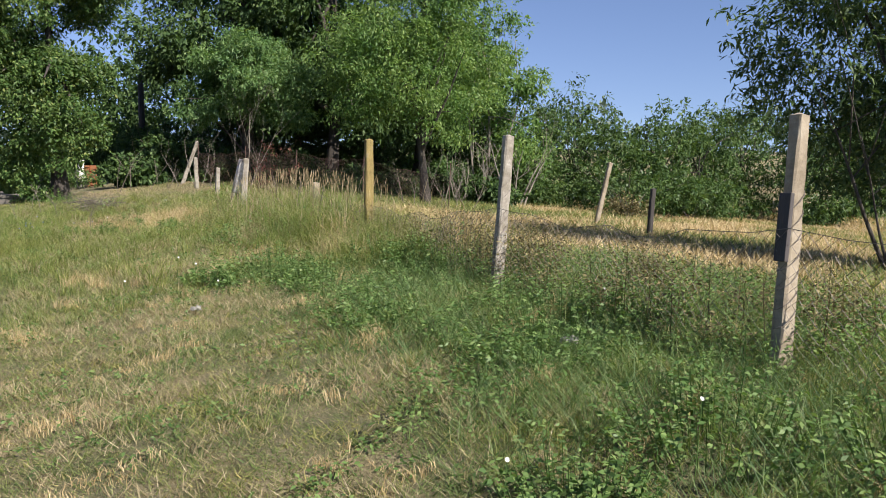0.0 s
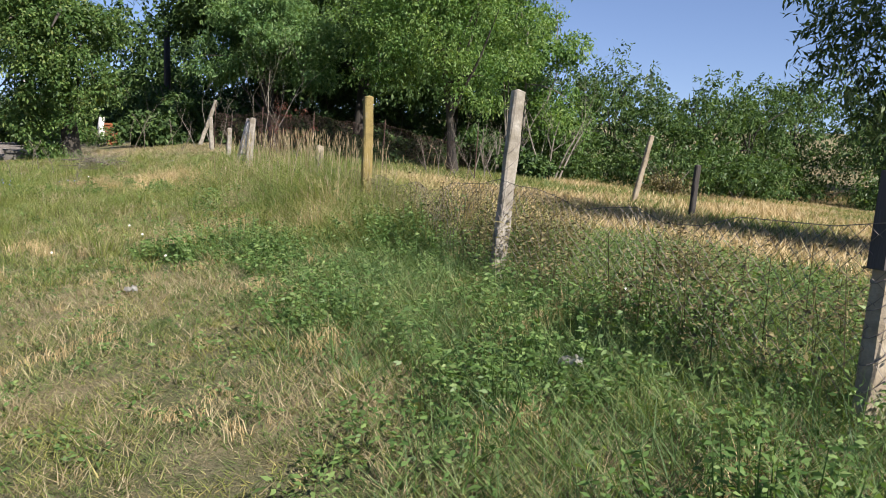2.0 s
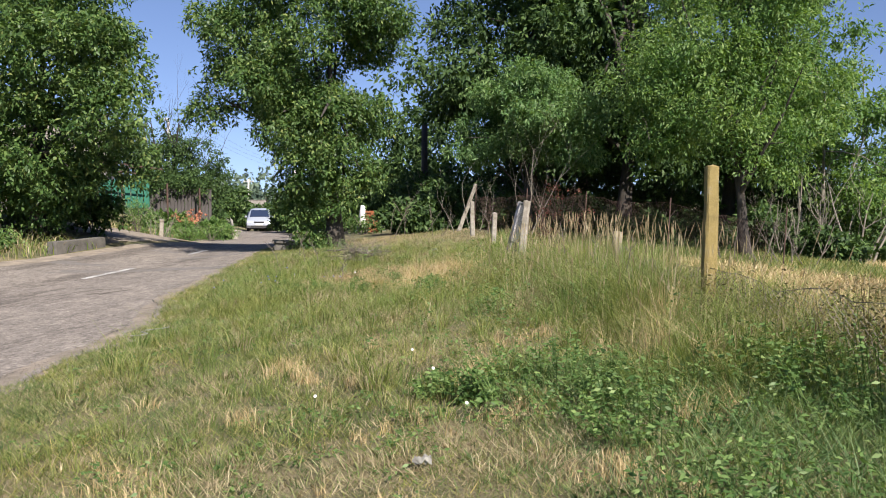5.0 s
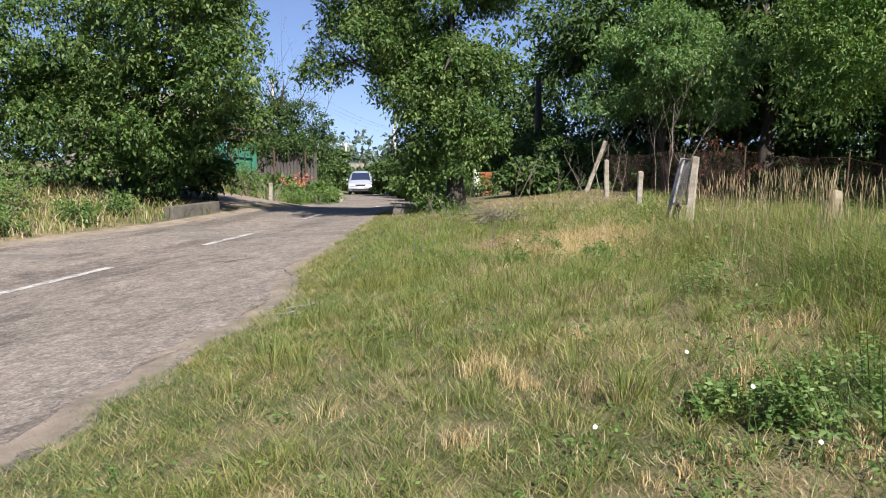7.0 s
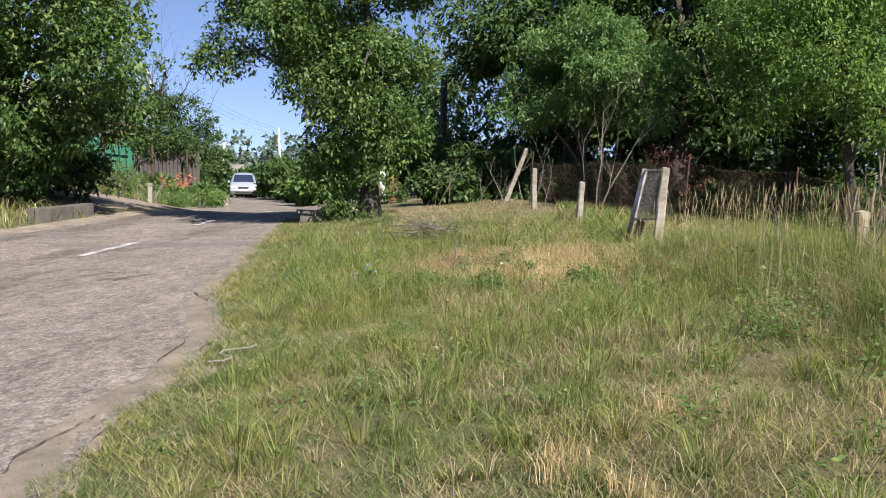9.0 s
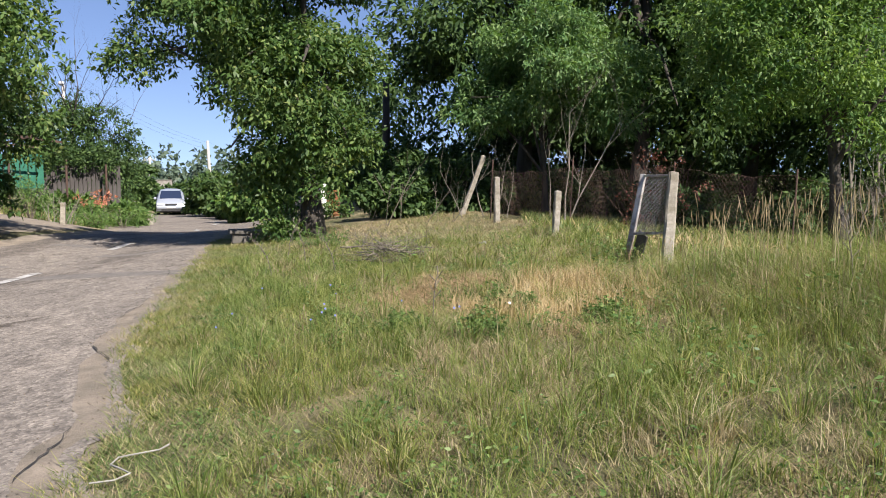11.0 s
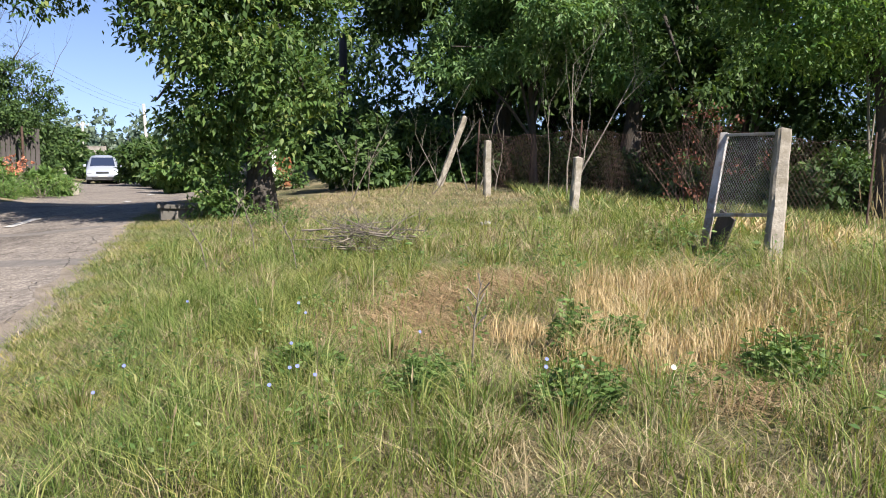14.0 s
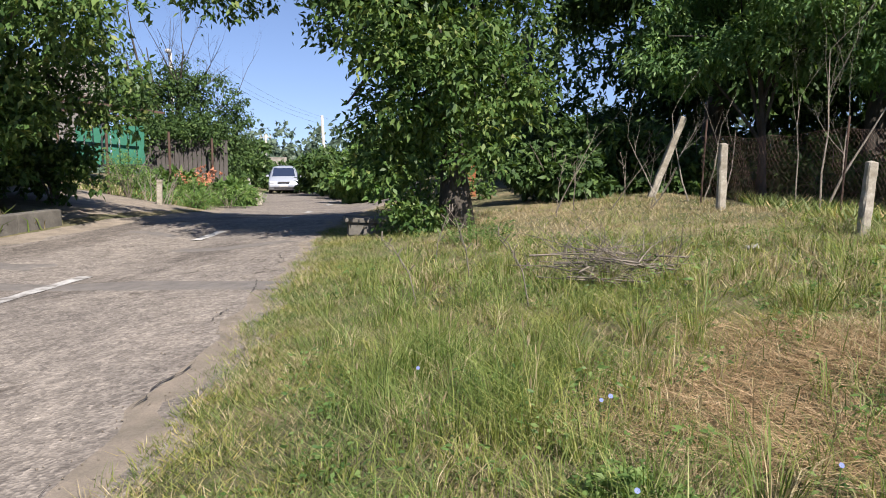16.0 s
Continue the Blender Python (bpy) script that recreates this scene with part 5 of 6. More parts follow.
# ---- among the trees: orange barrel, culvert block ----
wt_ = thing("whitewashed_stump", "dead trunk whitewashed white below the trees", "stump", pose(-10.1, 31.5, float(on_ground(-10.1, 31.5)) - 0.1))
bm = bmesh.new()
bm_tube(bm, [(0, 0, 0), (0.02, 0, 0.4), (-0.02, 0.02, 0.8), (0.03, 0.02, 1.15)], [0.15, 0.13, 0.11, 0.09], 9, jitter=0.15)
part("bole", bm, M_WHITEWASH, wt_, "", True)
stack = thing("brick_stack", "stack of orange bricks under the trees", "bricks", pose(-10.05, 32.3, float(on_ground(-10.05, 32.3)), 0, 0, 12))
brick_bm = bmesh.new()
bm_box(brick_bm, (0.25, 0.12, 0.065), None, 0.006)
brick_me = bpy.data.meshes.new("brick")
brick_bm.to_mesh(brick_me)
brick_bm.free()
brick_me.materials.append(M_ORANGE)
for k in range(12):
    for i in range(2):
        b = new("brick", brick_me)
        b.parent = stack
        b.matrix_local = pose(-0.13 + 0.26 * i + random.uniform(-0.01, 0.01), random.uniform(-0.05, 0.05), 0.033 + 0.068 * k, 0, 0, random.uniform(-14, 14))
blk = thing("culvert_block", "rough concrete block at the road edge", "block", pose(-9.75, 23.9, float(on_ground(-9.75, 23.9)), 0, 3, 25))
bm = bmesh.new()
bm_box(bm, (0.5, 0.4, 0.2), pose(0, 0, 0.1), 0.02)
part("foot", bm, M_BLOCK, blk)
bm = bmesh.new()
bm_box(bm, (0.62, 0.5, 0.07), pose(0, 0, 0.235), 0.015)
part("cap", bm, M_BLOCK, blk)

# ---- house and garden across the road ----
def board_wall(name, a, b, z0, h, bw, material, root_label, cat, lean=0.0):
    """A wall of separate boards between two plan points."""
    a, b = Vector(a), Vector(b)
    n = max(2, int((b - a).length / bw))
    ang = math.degrees(math.atan2(b.y - a.y, b.x - a.x))
    root = thing(name, root_label, cat, pose(a.x, a.y, z0, 0, 0, ang))
    bm = bmesh.new()
    bm_box(bm, (bw * 0.94, 0.025, h), None, 0.004)
    me = bpy.data.meshes.new("board")
    bm.to_mesh(me)
    bm.free()
    me.materials.append(material)
    for i in range(n):
        o = new("board", me)
        o.parent = root
        o.matrix_local = pose((i + 0.5) * (b - a).length / n, random.uniform(-0.006, 0.006), h / 2 + random.uniform(-0.02, 0.02), 0, random.uniform(-0.6, 0.6), 0)
    for z in (0.25, h - 0.3):
        bm = bmesh.new()
        bm_box(bm, ((b - a).length, 0.04, 0.07), pose((b - a).length / 2, 0.04, z), 0.004)
        part("rail", bm, material, root)
    return root


board_wall("sheet_fence", (-24.5, 35.9), (-22.7, 37.2), 0.55, 1.32, 0.25, M_GREEN, "dark green sheet metal fence in front of the house", "fence")
board_wall("shed_wall", (-24.5, 39.6), (-21.8, 41.3), -0.5, 1.95, 0.16, M_BROWNWOOD, "old dark board shed behind the flower bed", "shed")

carport = thing("carport", "weathered beam canopy on rusty posts beside the house", "carport")
for x, y, z1 in ((-23.05, 35.6, 2.2), (-24.2, 34.7, 2.25), (-22.4, 38.2, 1.7), (-21.9, 40.3, 1.5)):
    z0 = float(on_ground(x, y)) - 0.1
    bm = bmesh.new()
    bm_tube(bm, [(x, y, z0), (x, y, z1)], 0.045, 8)
    part("post", bm, M_RUST, carport, "rusty iron post")
for a, b in (((-24.6, 34.5, 2.36), (-22.1, 36.3, 2.08)), ((-24.9, 36.3, 2.75), (-22.4, 38.0, 2.35)), ((-24.9, 34.9, 2.5), (-25.3, 37.6, 2.95)), ((-23.1, 35.6, 2.25), (-23.4, 37.6, 2.6))):
    bar("beam", a, b, 0.05, 0.08, M_RUST, carport, "weathered brown beam")

house = thing("house", "low plastered house with a pale gabled roof", "house", pose(-34.2, 43.4, float(on_ground(-34.2, 43.4)) + 0.3, 0, 0, 33))
bm = bmesh.new()
bm_box(bm, (8.0, 6.0, 2.9), pose(0, 0, 1.45), 0.02)
part("wall", bm, M_GREYWALL, house)
for sgn in (1, -1):
    bm = bmesh.new()
    pts = []
    for i in range(121):
        x = -4.4 + 8.8 * i / 120
        r = 0.05 * math.sin(i * 1.57)
        pts.append([bm.verts.new((x, sgn * 3.45, 2.8 + r + dz)) for dz in (0, 0.06)] + [bm.verts.new((x, 0, 4.75 + r + dz)) for dz in (0, 0.06)])
    for a, b in zip(pts, pts[1:]):
        for p, q in ((0, 1), (1, 3), (3, 2), (2, 0)):
            bm.faces.new((a[p], b[p], b[q], a[q]))
    part("roof", bm, M_ROOF, house, "corrugated grey roof slope")
bm = bmesh.new()
vs = [bm.verts.new(p) for p in ((4.0, -3, 2.9), (4.0, 3, 2.9), (4.0, 0, 4.6), (3.85, -3, 2.9), (3.85, 3, 2.9), (3.85, 0, 4.6))]
for f in ((0, 1, 2), (5, 4, 3), (0, 3, 4, 1), (1, 4, 5, 2), (2, 5, 3, 0)):
    bm.faces.new([vs[i] for i in f])
part("gable", bm, M_GREYWALL, house)
for x in (-2.2, 1.4):
    w = bmesh.new()
    bm_box(w, (1.2, 0.08, 1.2), pose(x, -3.03, 1.6), 0.01)
    win = part("window", w, M_WHITEPOLE, house)
    w = bmesh.new()
    bm_box(w, (1.0, 0.04, 1.0), pose(x, -3.06, 1.6))
    part("pane", w, M_DARKGLASS, win)

wall_b = thing("retaining_wall", "low worn concrete wall at the roadside", "wall", pose(-16.5, 23.7, float(on_ground(-16.5, 23.7)) - 0.27, 0, 0, 95))
for k in range(1, 3):
    bm = bmesh.new()
    bm_box(bm, (1.25, 0.28, 0.62), pose(-1.3 + 1.27 * k, 0.02 * k, 0.3), 0.02)
    part("block", bm, M_BLOCK, wall_b)
low = thing("garden_wall", "short pale garden wall behind the flower bed", "wall", pose(-21.0, 41.2, float(on_ground(-21.0, 41.2)), 0, 0, 35))
bm = bmesh.new()
bm_box(bm, (1.3, 0.22, 0.5), pose(0, 0, 0.2), 0.03)
part("block", bm, M_WALL, low)

km = thing("marker_post", "short white roadside marker post", "marker", pose(-19.4, 33.0, float(on_ground(-19.4, 33)) - 0.1, 0, 2, 20))
bm = bmesh.new()
bm_box(bm, (0.15, 0.12, 0.75), pose(0, 0, 0.37), 0.012)
part("shaft", bm, M_STONE, km)
bm = bmesh.new()
bm_box(bm, (0.16, 0.13, 0.1), pose(0, 0, 0.79), 0.03)
part("head", bm, M_STONE, km)

shrub(-18.8, 28.0, 2.3, 2.7, 3200, 0.19, M_WALNUT, "dark leafy bush under the roadside walnut", "roadside_bush")
shrub(-20.6, 28.4, 2.8, 2.7, 3600, 0.2, M_WALNUT, "dark leafy bush under the roadside walnut", "roadside_bush")
shrub(-22.6, 30.2, 2.6, 2.4, 2600, 0.2, M_WALNUT, "dark leafy bush under the roadside walnut", "roadside_bush")
shrub(-21.6, 34.6, 1.9, 1.75, 3000, 0.1, M_LOCUST, "tall light green garden shrub beside the drive", "garden_shrub", 0.22, 10)
shrub(-20.3, 34.6, 1.1, 0.8, 900, 0.09, M_ASH, "grey-green garden shrub by the marker post", "garden_shrub", 0.3)
bare_tree("dry_stalks", "bleached dry stalks by the marker post", -19.9, 33.6, [((k * 0.12 - 0.4, 0, 0), (random.uniform(-0.5, 0.5), 0.1, 1), random.uniform(0.7, 1.2), 0.014) for k in range(8)], M_PALEBARK, 1, "stalks")
for x, y, w, h in ((-20.4, 36.6, 1.9, 1.1), (-20.2, 38.4, 1.9, 1.0), (-20.6, 40.2, 2.0, 0.9), (-19.9, 35.8, 1.2, 0.6)):
    shrub(x, y, w, h, 1700, 0.11, M_LOCUST, "garden plants with long yellow-green leaves", "flower_bed", 0.2, 9)
fl = thing("flowers", "orange garden flowers above green leaves", "flowers", pose(-20.6, 37.2, float(on_ground(-20.6, 37.2))))
link_mesh("blossom", leaf_mesh("blossom", foliage([(0, 0, 1.15, 0.9, 0.9, 0.3), (-0.6, 0.9, 1.0, 0.6, 0.7, 0.25)], 36, 0.1, 0.6, 8, 0.4, 0.12)), M_FLOWER, fl)
bm = bmesh.new()
for i in range(24):
    x, y = random.uniform(-0.9, 0.8), random.uniform(-0.8, 1.2)
    bm_tube(bm, [(x, y, 0), (x + random.uniform(-0.1, 0.1), y, random.uniform(0.8, 1.3))], [0.008, 0.004], 3, cap=False)
tagged(part("stem", bm, M_WEED, fl), kind="stuff")

tree("garden_tree", "dark green fruit tree behind the shed", -24.9, 42.3, (0.1, 0, 2.8), 0.14, [(0, -0.6, 3.9, 1.8, 1.6, 1.3), (1.8, -0.3, 3.6, 1.6, 1.5, 1.5), (-1.9, 0, 4.2, 1.5, 1.6, 1.3), (2.5, 0.4, 2.7, 0.9, 1.0, 1.3), (0.9, -0.6, 4.9, 0.9, 0.9, 0.7), (0.6, -0.8, 2.6, 2.2, 1.0, 0.8), (0.8, -2.4, 2.5, 1.5, 1.0, 0.75), (2.3, -1.7, 2.2, 1.0, 0.9, 0.9)], 19000, 0.17, 0.45, M_DARK, M_BARK, 14, 0.36, 10, 0.3)
tree("garden_tree", "dark green fruit tree behind the shed", -26.4, 47.2, (0.1, 0, 2.4), 0.12, [(0, 0, 2.6, 1.6, 1.6, 1.5), (1.0, 0, 1.5, 1.2, 1.2, 1.0), (-1.3, 0, 2.2, 1.3, 1.3, 1.2)], 7000, 0.18, 0.45, M_DARK, M_BARK, 14, 0.36, 10, 0.3)
half_dead = bare_tree("dead_tree", "half-dead tree with bare upper branches", -25.6, 42.4, [((0, 0, 0), (0, 0, 1), 6.6, 0.13), ((-0.3, 0, 0.5), (-0.25, 0, 1), 5.4, 0.1), ((0.3, 0, 0.5), (0.35, 0, 1), 5.0, 0.09), ((0, 0.2, 0.5), (0.75, 0, 1), 4.6, 0.08), ((-0.5, 0.2, 0.5), (-0.5, 0.2, 1), 4.8, 0.08), ((0.6, 0, 0.5), (0.15, -0.2, 1), 5.6, 0.09), ((-0.2, 0, 1.5), (-0.8, 0, 1), 4.0, 0.07), ((0.3, 0, 1.5), (0.95, 0.1, 1), 4.2, 0.07), ((0.1, 0, 2.0), (-0.35, 0.2, 1), 4.2, 0.07), ((0.2, 0, 2.0), (0.5, -0.2, 1), 4.2, 0.07)], M_BARK, 4)
link_mesh("foliage", leaf_mesh("foliage", foliage([(0.2, 0, 4.6, 2.6, 1.6, 1.6), (1.9, 0, 4.6, 1.2, 1.0, 1.0), (-1.4, 0, 5.2, 1.2, 1.0, 1.2)], 1500, 0.14, 0.45, 16, 0.3, 0.3)), M_DARK, half_dead, "sparse dull leaves")

# lamp on its pole
lp = pole("lamp_pole", -26.2, 44.4, 6.4, 0.09, M_WHITEPOLE, "slim street lamp pole behind the garden trees")
bm = bmesh.new()
bm_tube(bm, [(0, 0, 6.35), (0.12, -0.2, 6.5), (0.2, -0.45, 6.45)], 0.03, 6)
part("arm", bm, M_WHITEPOLE, lp)
bm = bmesh.new()
bmesh.ops.create_uvsphere(bm, u_segments=10, v_segments=7, radius=0.14, matrix=Matrix.Translation((0.22, -0.5, 6.4)) @ Matrix.Diagonal((1, 1.3, 0.8, 1)))
part("globe", bm, M_LAMPGLASS, lp, "white lamp globe", True)


def pole_to(x, y, top, r, label, lean=(0, 0), arms=0):
    pole("utility_pole", x, y, top - float(on_ground(x, y)) + 0.2, r, M_WHITEPOLE, label, lean, arms)


pole_to(-28.7, 67.9, 3.6, 0.14, "pale concrete utility pole beside the road", (-0.25, 0))
pole_to(-48.6, 97.2, 2.9, 0.16, "pale concrete utility pole down the road", (0.3, 0), 1)
pole_to(-38.3, 74.3, 1.3, 0.14, "pale leaning concrete pole down the road", (-0.7, 0), 0)
cables = thing("cables", "thin overhead power cables above the road", "cable")
for dz, dx in ((0, -0.4), (-0.05, 0.4), (-0.45, 0.0)):
    bm = bmesh.new()
    a, b = Vector((-26.2 + dx, 44.4, 6.1 + dz)), Vector((-28.9 + dx, 67.9, 3.4 + dz))
    bm_tube(bm, [a.lerp(b, k / 10) - Vector((0, 0, 0.5 * math.sin(math.pi * k / 10))) for k in range(11)], 0.005, 4, cap=False)
    part("cable", bm, M_BLACK, cables)


def small_house(x, y, ang, w, d, h, roof_h, roof, label):
    root = thing("house", label, "house", pose(x, y, float(on_ground(x, y)) - 0.3, 0, 0, ang))
    bm = bmesh.new()
    bm_box(bm, (w, d, h), pose(0, 0, h / 2), 0.02)
    part("wall", bm, M_GREYWALL, root)
    for s in (1, -1):
        bm = bmesh.new()
        a = math.degrees(math.atan2(roof_h, d / 2 + 0.3))
        bm_box(bm, (w + 0.7, math.hypot(roof_h, d / 2 + 0.4), 0.1), pose(0, s * (d / 4 + 0.1), h + roof_h / 2 - 0.05, -s * a, 0, 0), 0.01)
        part("roof", bm, roof, root)
    for x0 in (-w * 0.28, w * 0.28):
        bm = bmesh.new()
        bm_box(bm, (0.9, 0.06, 1.1), pose(x0, -d / 2 - 0.03, h * 0.55), 0.01)
        part("window", bm, M_DARKGLASS, root)


gh = float(on_ground(-42.4, 83.5))
small_house(-42.4, 83.5, 25, 5.0, 4.5, -1.6 - gh, 2.3, M_ROOF, "small far house with a grey roof")
gh = float(on_ground(-31.0, 73.5))
small_house(-31.0, 73.5, 15, 3.6, 3.0, -0.7 - gh, 0.9, M_BLUE, "far shed with a bright blue roof")

# bushes on both sides further down the road
for x, y, w, h, mat in ((-22.4, 54.0, 4.6, 3.0, M_HEDGE), (-22.6, 57.5, 5.0, 3.4, M_LOCUST), (-19.6, 49.5, 3.6, 2.4, M_HEDGE), (-29.0, 62.5, 4.0, 2.3, M_HEDGE), (-16.6, 44.0, 3.6, 2.0, M_LOCUST), (-25.0, 66.0, 6.0, 4.0, M_HEDGE), (-20.5, 62.0, 6.5, 4.6, M_HEDGE), (-15.5, 56.0, 6.0, 5.0, M_HEDGE), (-13.5, 46.0, 3.5, 3.5, M_HEDGE), (-33.0, 84.0, 7, 5.5, M_HEDGE), (-30.5, 55.5, 3.5, 2.0, M_DARK), (-38.5, 78.5, 6.0, 2.6, M_HEDGE), (-43.5, 88.0, 7.0, 3.4, M_HEDGE), (-36.0, 90.0, 7.0, 4.4, M_HEDGE), (-22.9, 39.0, 2.6, 1.25, M_WEED), (-21.2, 40.2, 2.0, 1.0, M_WEED), (-34, 64, 5, 4, M_HEDGE), (-27.0, 48.5, 4, 4.0, M_DARK)):
    shrub(x, y, w, h, 5200, 0.27 + 0.025 * w, mat, "dense green bushes beside the road", "roadside_bush")

# far woods, their distance haze mixed into the leaf colour
blobs = []
for i in range(54):
    a = radians((-62 + 108 * i / 13 if i < 14 else -36 + 28 * (i - 14) / 39) + random.uniform(-1, 1))
    d = random.uniform(105, 165) if i < 14 else random.uniform(108, 135)
    x, y = math.sin(a) * d - 4, math.cos(a) * d + 10
    r = random.uniform(4.5, 7.5)
    top = 0.3 + (3.3 + 1.1 * math.sin(i * 0.9)) * d / 130 + (4.5 if x > -20 else 0)
    blobs.append((x, y, top - r * 1.02, r * 1.5, r, r * 1.15))
ob = link_mesh("far_woods", leaf_mesh("far_woods", foliage(blobs, 62000, 0.85, 0.65, 18, 0.42, 1.0, hollow=0.3)), M_FAR_HAZE)
tagged(ob, "far wooded hillside beyond the village with haze in its leaf colour", "woods", kind="stuff")
blobs = [(x, y + random.uniform(-1, 1), 3.2 + random.uniform(-1, 1.5), 3.4, 2.4, 4.6) for x, y in ((-13, 47), (-8, 46), (-3, 45.5), (2, 45), (5, 44.5), (-11, 43), (-5, 41), (0, 40.5), (4.5, 40))] + [(x, 48 + 0.1 * x, 1.3, 4.0, 2.4, 3.2) for x in (10, 15, 21, 27, 34, 42)]
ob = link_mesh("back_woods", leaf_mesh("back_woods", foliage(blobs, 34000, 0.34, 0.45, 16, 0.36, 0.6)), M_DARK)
tagged(ob, "dark woodland behind the yard and field", "woods", kind="stuff")

# ---- minivan on the road ----
def minivan(x, y, yaw):
    z = float(ground_z(x, y)) + 0.022
    van = thing("minivan", "silver-blue minivan driving on the asphalt road", "car", pose(x, y, z, 0, 0, yaw))
    # side outline (along, height) of the body, front at -y
    prof = [(-2.3, 0.32), (-2.34, 0.62), (-2.22, 0.86), (-1.35, 1.07), (-0.55, 1.62), (0.4, 1.72), (1.9, 1.66), (2.24, 1.1), (2.28, 0.5), (2.2, 0.3)]
    bm = bmesh.new()
    rows = []
    for u, k in ((-1, 0.0), (-0.97, 0.5), (-0.86, 0.9), (-0.5, 1.0), (0, 1.02), (0.5, 1.0), (0.86, 0.9), (0.97, 0.5), (1, 0.0)):
        row = []
        for a, h in prof:
            hh = 0.3 + (h - 0.3) * (0.62 + 0.38 * k) if h > 1.1 else 0.3 + (h - 0.3) * (0.9 + 0.1 * k)
            w = 0.9 - 0.16 * max(0, (hh - 1.0)) / 0.7
            aa = a * (1 - 0.035 * abs(u) ** 3)
            row.append(bm.verts.new((u * w, aa, hh)))
        rows.append(row)
    for r0, r1 in zip(rows, rows[1:]):
        for i in range(len(prof) - 1):
            bm.faces.new((r0[i], r1[i], r1[i + 1], r0[i + 1]))
        bm.faces.new((r0[-1], r1[-1], r1[0], r0[0]))
    bm.faces.new(rows[0])
    bm.faces.new(list(reversed(rows[-1])))
    bmesh.ops.recalc_face_normals(bm, faces=bm.faces)
    part("body", bm, M_CARPAINT, van, "", True)

    def plate(name, pts, thick, mat, label="", parent=van):
        b = bmesh.new()
        f = b.faces.new([b.verts.new(p) for p in pts])
        f.normal_update()
        got = bmesh.ops.extrude_face_region(b, geom=[f])
        bmesh.ops.translate(b, vec=f.normal * thick, verts=[g for g in got["geom"] if isinstance(g, bmesh.types.BMVert)])
        bmesh.ops.recalc_face_normals(b, faces=b.faces)
        return part(name, b, mat, parent, label)
    plate("windscreen", [(-0.7, -1.30, 1.12), (0.7, -1.30, 1.12), (0.6, -0.62, 1.6), (-0.6, -0.62, 1.6)], 0.03, M_DARKGLASS, "dark raked windscreen")
    for s in (1, -1):
        plate("side_window", [(s * 0.89, -1.0, 1.08), (s * 0.89, 1.7, 1.1), (s * 0.82, 1.6, 1.5), (s * 0.82, -0.5, 1.48)], 0.02, M_DARKGLASS)
        plate("headlight", [(s * 0.42, -2.33, 0.68), (s * 0.82, -2.26, 0.7), (s * 0.84, -2.2, 0.84), (s * 0.46, -2.28, 0.82)], 0.03, M_LAMPGLASS, "clear headlight")
        b = bmesh.new()
        bm_box(b, (0.16, 0.1, 0.14), pose(s * 1.0, -0.95, 1.12), 0.03)
        part("mirror", b, M_CARPAINT, van)
        for yy in (-1.45, 1.4):
            b = bmesh.new()
            bmesh.ops.create_cone(b, cap_ends=True, segments=22, radius1=0.32, radius2=0.32, depth=0.2, matrix=pose(s * 0.81, yy, 0.32, 0, 90, 0))
            bmesh.ops.bevel(b, geom=[e for e in b.edges if e.is_boundary or len(e.link_faces) == 2 and e.calc_face_angle(0) > 1], offset=0.03, segments=2, affect="EDGES")
            tyre = part("tyre", b, M_TYRE, van)
            b = bmesh.new()
            bmesh.ops.create_cone(b, cap_ends=True, segments=18, radius1=0.2, radius2=0.17, depth=0.03, matrix=pose(s * 0.915, yy, 0.32, 0, 90 * s, 0))
            part("rim", b, M_CHROME, tyre)
    for zz, hh, mat, nm in ((0.75, 0.1, M_BLACK, "grille"), (0.42, 0.1, M_BLACK, "intake")):
        b = bmesh.new()
        bm_box(b, (0.72 if nm == "grille" else 1.2, 0.06, hh), pose(0, -2.33, zz), 0.012)
        part(nm, b, mat, van)
    b = bmesh.new()
    bm_box(b, (1.74, 0.12, 0.16), pose(0, -2.3, 0.57), 0.04)
    part("bumper", b, M_CARPAINT, van)
    b = bmesh.new()
    bm_box(b, (0.52, 0.03, 0.11), pose(0, -2.375, 0.57), 0.006)
    part("number_plate", b, M_WHITE, van, "white number plate")
    b = bmesh.new()
    bm_box(b, (1.5, 3.9, 0.1), pose(0, 0, 0.27), 0.03)
    part("underbody", b, M_BLACK, van)


minivan(-28.0, 59.3, 25)

# ---- small things in the grass ----
def flower_heads(name, xs, ys, material, label, petals=9, r=0.016):
    for i, (x, y) in enumerate(zip(xs, ys)):
        h = 0.2 + 0.2 * random.random()
        root = thing(name, label, "flower", pose(x, y, float(on_ground(x, y))), "wild flowers")
        bm = bmesh.new()
        bm_tube(bm, [(0, 0, -0.02), (0.01, 0, h * 0.6), (0.02, 0.01, h)], [0.003, 0.002, 0.002], 4, cap=False)
        part("stalk", bm, M_WEED, root)
        bm = bmesh.new()
        c = Vector((0.02, 0.01, h))
        n = Vector((0.25, -0.75, 0.6)).normalized()
        u = n.orthogonal().normalized()
        v = n.cross(u)
        for k in range(petals):
            a = 2 * math.pi * k / petals
            d, e = u * math.cos(a) + v * math.sin(a), v * math.cos(a) - u * math.sin(a)
            q = [c, c + d * r * 0.7 + e * r * 0.3, c + d * r + n * r * 0.2, c + d * r * 0.7 - e * r * 0.3]
            bm.faces.new([bm.verts.new(p) for p in q])
        part("blossom", bm, material, root)


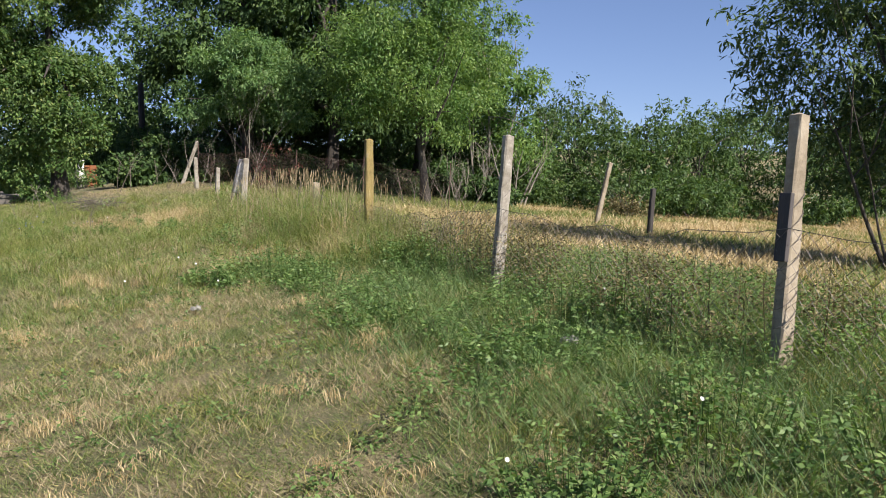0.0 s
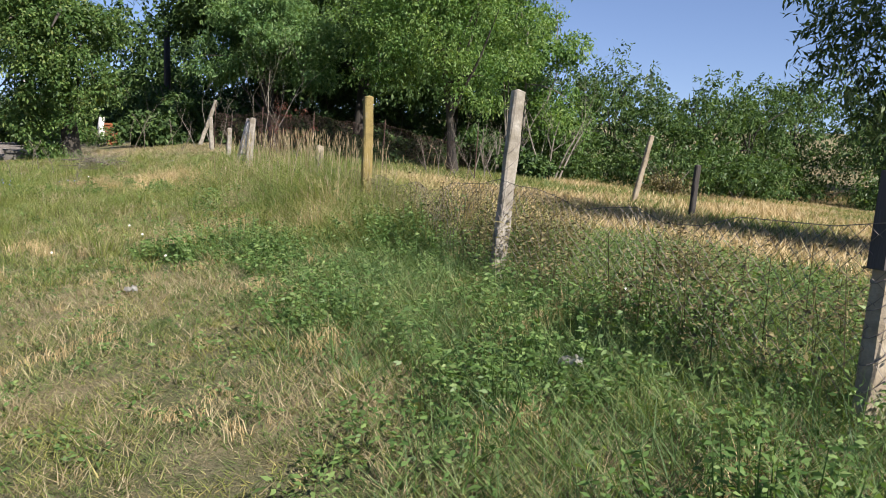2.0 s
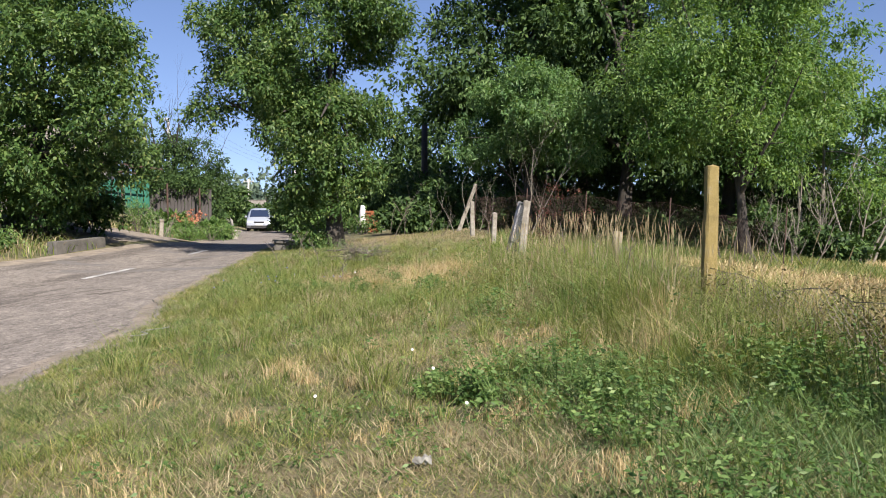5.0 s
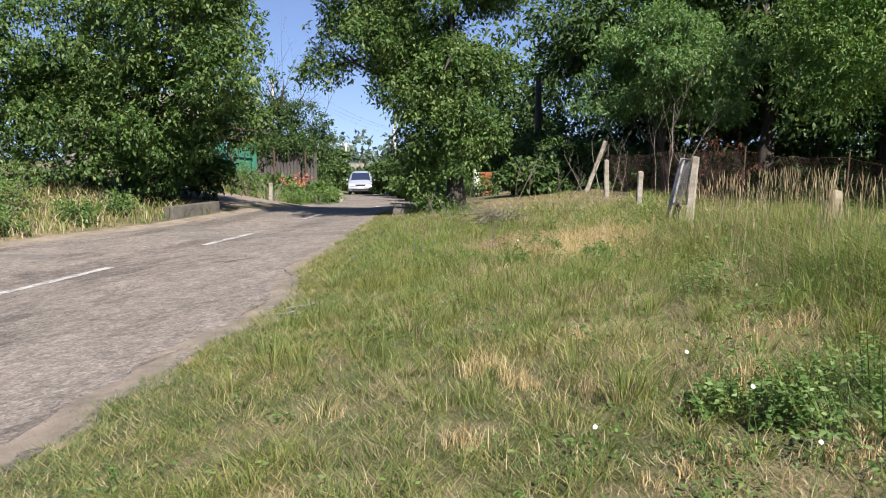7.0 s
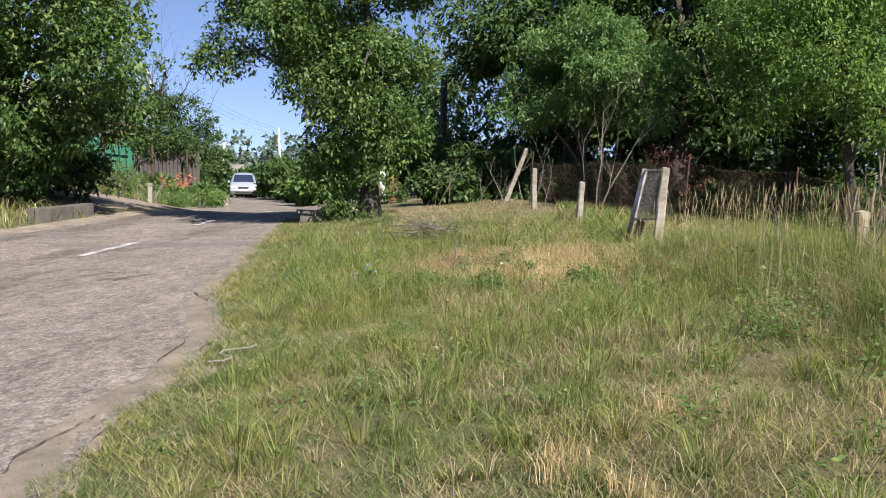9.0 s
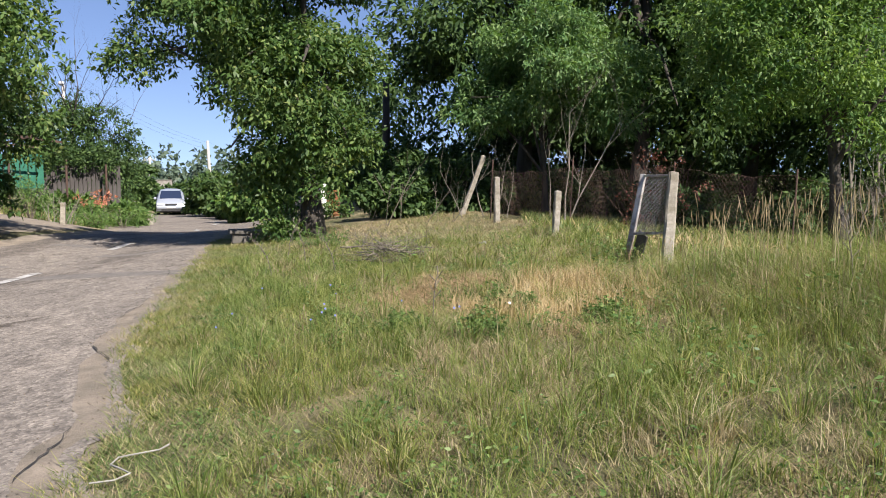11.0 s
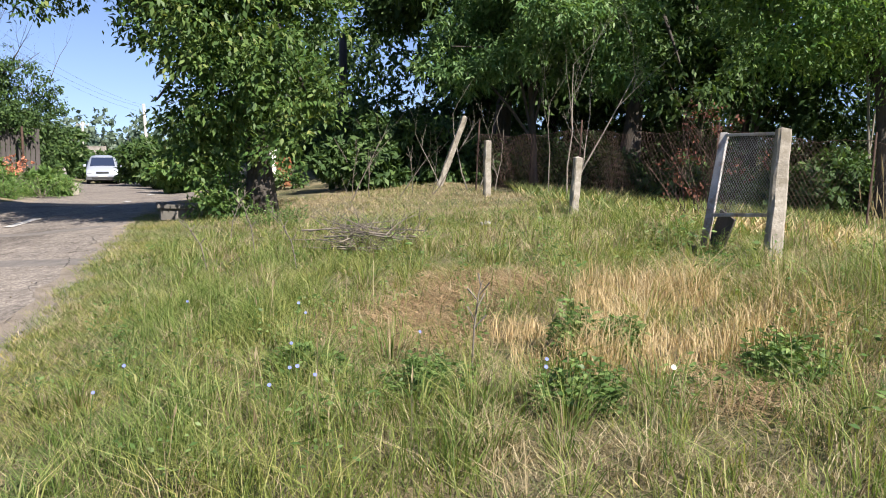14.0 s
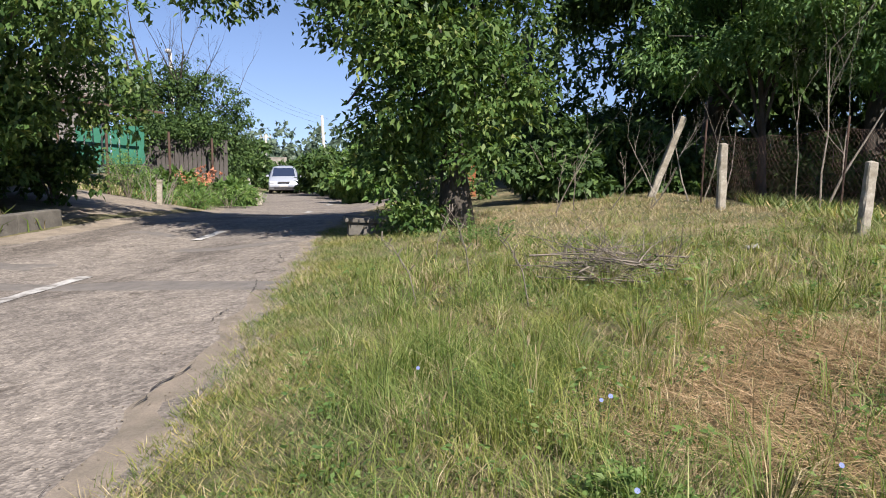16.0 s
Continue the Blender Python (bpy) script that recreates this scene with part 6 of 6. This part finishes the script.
random.seed(11)
flower_heads("chicory", [-5.55, -5.5, -5.42, -5.38, -5.6, -6.3, -6.4, -4.4, -4.42, -5.7, -5.75, -6.6, -5.0], [14.0, 14.15, 13.95, 14.1, 14.6, 14.3, 14.2, 14.1, 13.9, 15.2, 15.6, 15.9, 15.0], M_CHICORY, "pale blue chicory flower in the verge grass", 12, 0.009)
flower_heads("daisy", [-1.6, -1.9, -1.35, 1.5, -4.0, 0.6, -2.2, 2.0], [8.3, 8.9, 8.1, 3.2, 13.6, 3.0, 7.9, 6.1], M_WHITE, "small white wild flower in the grass", 10, 0.011)
tw = thing("twine", "loop of pale dropped twine at the road edge", "twine")
bm = bmesh.new()
p0 = [(-5.93, 11.55), (-5.82, 11.58), (-5.78, 11.66), (-5.86, 11.72), (-5.95, 11.78), (-5.96, 11.88), (-5.86, 11.93), (-5.78, 11.97), (-5.76, 12.05)]
bm_tube(bm, [(x, y, float(on_ground(x, y)) + 0.05) for x, y in p0], 0.005, 5)
part("strand", bm, M_LITTER, tw)


def litter(x, y, w, d, yaw, label, up=0.05):
    root = thing("litter", label, "litter", pose(x, y, float(on_ground(x, y)) + up, 6, -8, yaw))
    bm = bmesh.new()
    n = 6
    grid = [[bm.verts.new(((i / n - 0.5) * w, (j / n - 0.5) * d, 0.02 * math.sin(i * 1.9) * math.cos(j * 1.3) + 0.012 * math.sin(j * 3.1 + i))) for i in range(n + 1)] for j in range(n + 1)]
    for j in range(n):
        for i in range(n):
            bm.faces.new((grid[j][i], grid[j][i + 1], grid[j + 1][i + 1], grid[j + 1][i]))
    got = bmesh.ops.extrude_face_region(bm, geom=list(bm.faces))
    bmesh.ops.translate(bm, vec=(0, 0, 0.008), verts=[g for g in got["geom"] if isinstance(g, bmesh.types.BMVert)])
    bmesh.ops.recalc_face_normals(bm, faces=bm.faces)
    part("sheet", bm, M_LITTER, root)


litter(-1.46, 7.6, 0.1, 0.03, 10, "scrap of pale paper lying on the grass")
litter(1.5, 5.25, 0.13, 0.07, -20, "crumpled pale plastic bag among the weeds", 0.1)
litter(-4.6, 20.4, 0.12, 0.06, 30, "scrap of pale paper lying on the grass")

# single dry stalks over the verge grass
for x, y, h, lx_, ly_ in ((-7.0, 19.0, 0.75, -0.25, 0.1), (-7.3, 18.4, 0.6, -0.35, 0.0), (-7.6, 20.0, 0.7, 0.2, 0.1), (-6.4, 18.3, 0.6, -0.3, 0.1), (-4.7, 15.0, 0.5, 0.05, 0.05), (-6.9, 24.6, 1.0, 0.15, 0.0), (-5.9, 25.4, 0.9, -0.1, 0.0), (-0.9, 13.2, 0.8, 0.1, 0.0), (-1.3, 14.6, 0.8, -0.1, 0.1), (-0.5, 12.4, 0.75, 0.1, -0.1)):
    root = thing("dry_stalk", "single tall dry stalk standing in the grass", "stalk", pose(x, y, float(on_ground(x, y)) - 0.02), "dry stalks")
    bm = bmesh.new()
    bm_tube(bm, [(0, 0, 0), (lx_ * 0.2, ly_ * 0.2, h * 0.5), (lx_ * 0.6, ly_ * 0.6, h * 0.85), (lx_, ly_, h)], [0.006, 0.005, 0.004, 0.002], 5, cap=False)
    part("stalk", bm, M_TWIG, root)
    for k in range(7):
        bm = bmesh.new()
        f = 0.5 + 0.07 * k
        b = Vector((lx_ * f * f, ly_ * f * f, h * f))
        a = k * 2.4
        bm_tube(bm, [b, b + Vector((math.cos(a) * 0.06, math.sin(a) * 0.06, 0.07))], [0.003, 0.005], 4, cap=False)
        part("seed_head", bm, M_TWIG, root)

# loose stones along the broken edge of the road
n = 1500
sy_ = rng.uniform(1, 26, n)
sx_ = road_right(sy_) + rng.normal(-0.25, 0.28, n)
sr = rng.uniform(0.003, 0.009, n) * np.where(rng.random(n) < 0.05, 1.8, 1.0)
unit = np.array([(1, 0, 0), (-1, 0, 0), (0, 1, 0), (0, -1, 0), (0, 0, 0.7), (0, 0, -0.7)])
V = unit[None] * sr[:, None, None] * rng.uniform(0.65, 1.3, (n, 6, 3)) + np.stack([sx_, sy_, ground_z(sx_, sy_) + 0.02], 1)[:, None]
faces = np.array([(0, 2, 4), (2, 1, 4), (1, 3, 4), (3, 0, 4), (2, 0, 5), (1, 2, 5), (3, 1, 5), (0, 3, 5)])
tri_ = (np.arange(n)[:, None, None] * 6 + faces[None]).reshape(-1, 3)
tagged(link_mesh("loose_stones", np_mesh("loose_stones", V.reshape(-1, 3), None, tri_), M_SAND), "small loose stones along the broken asphalt edge", "stones", kind="stuff")
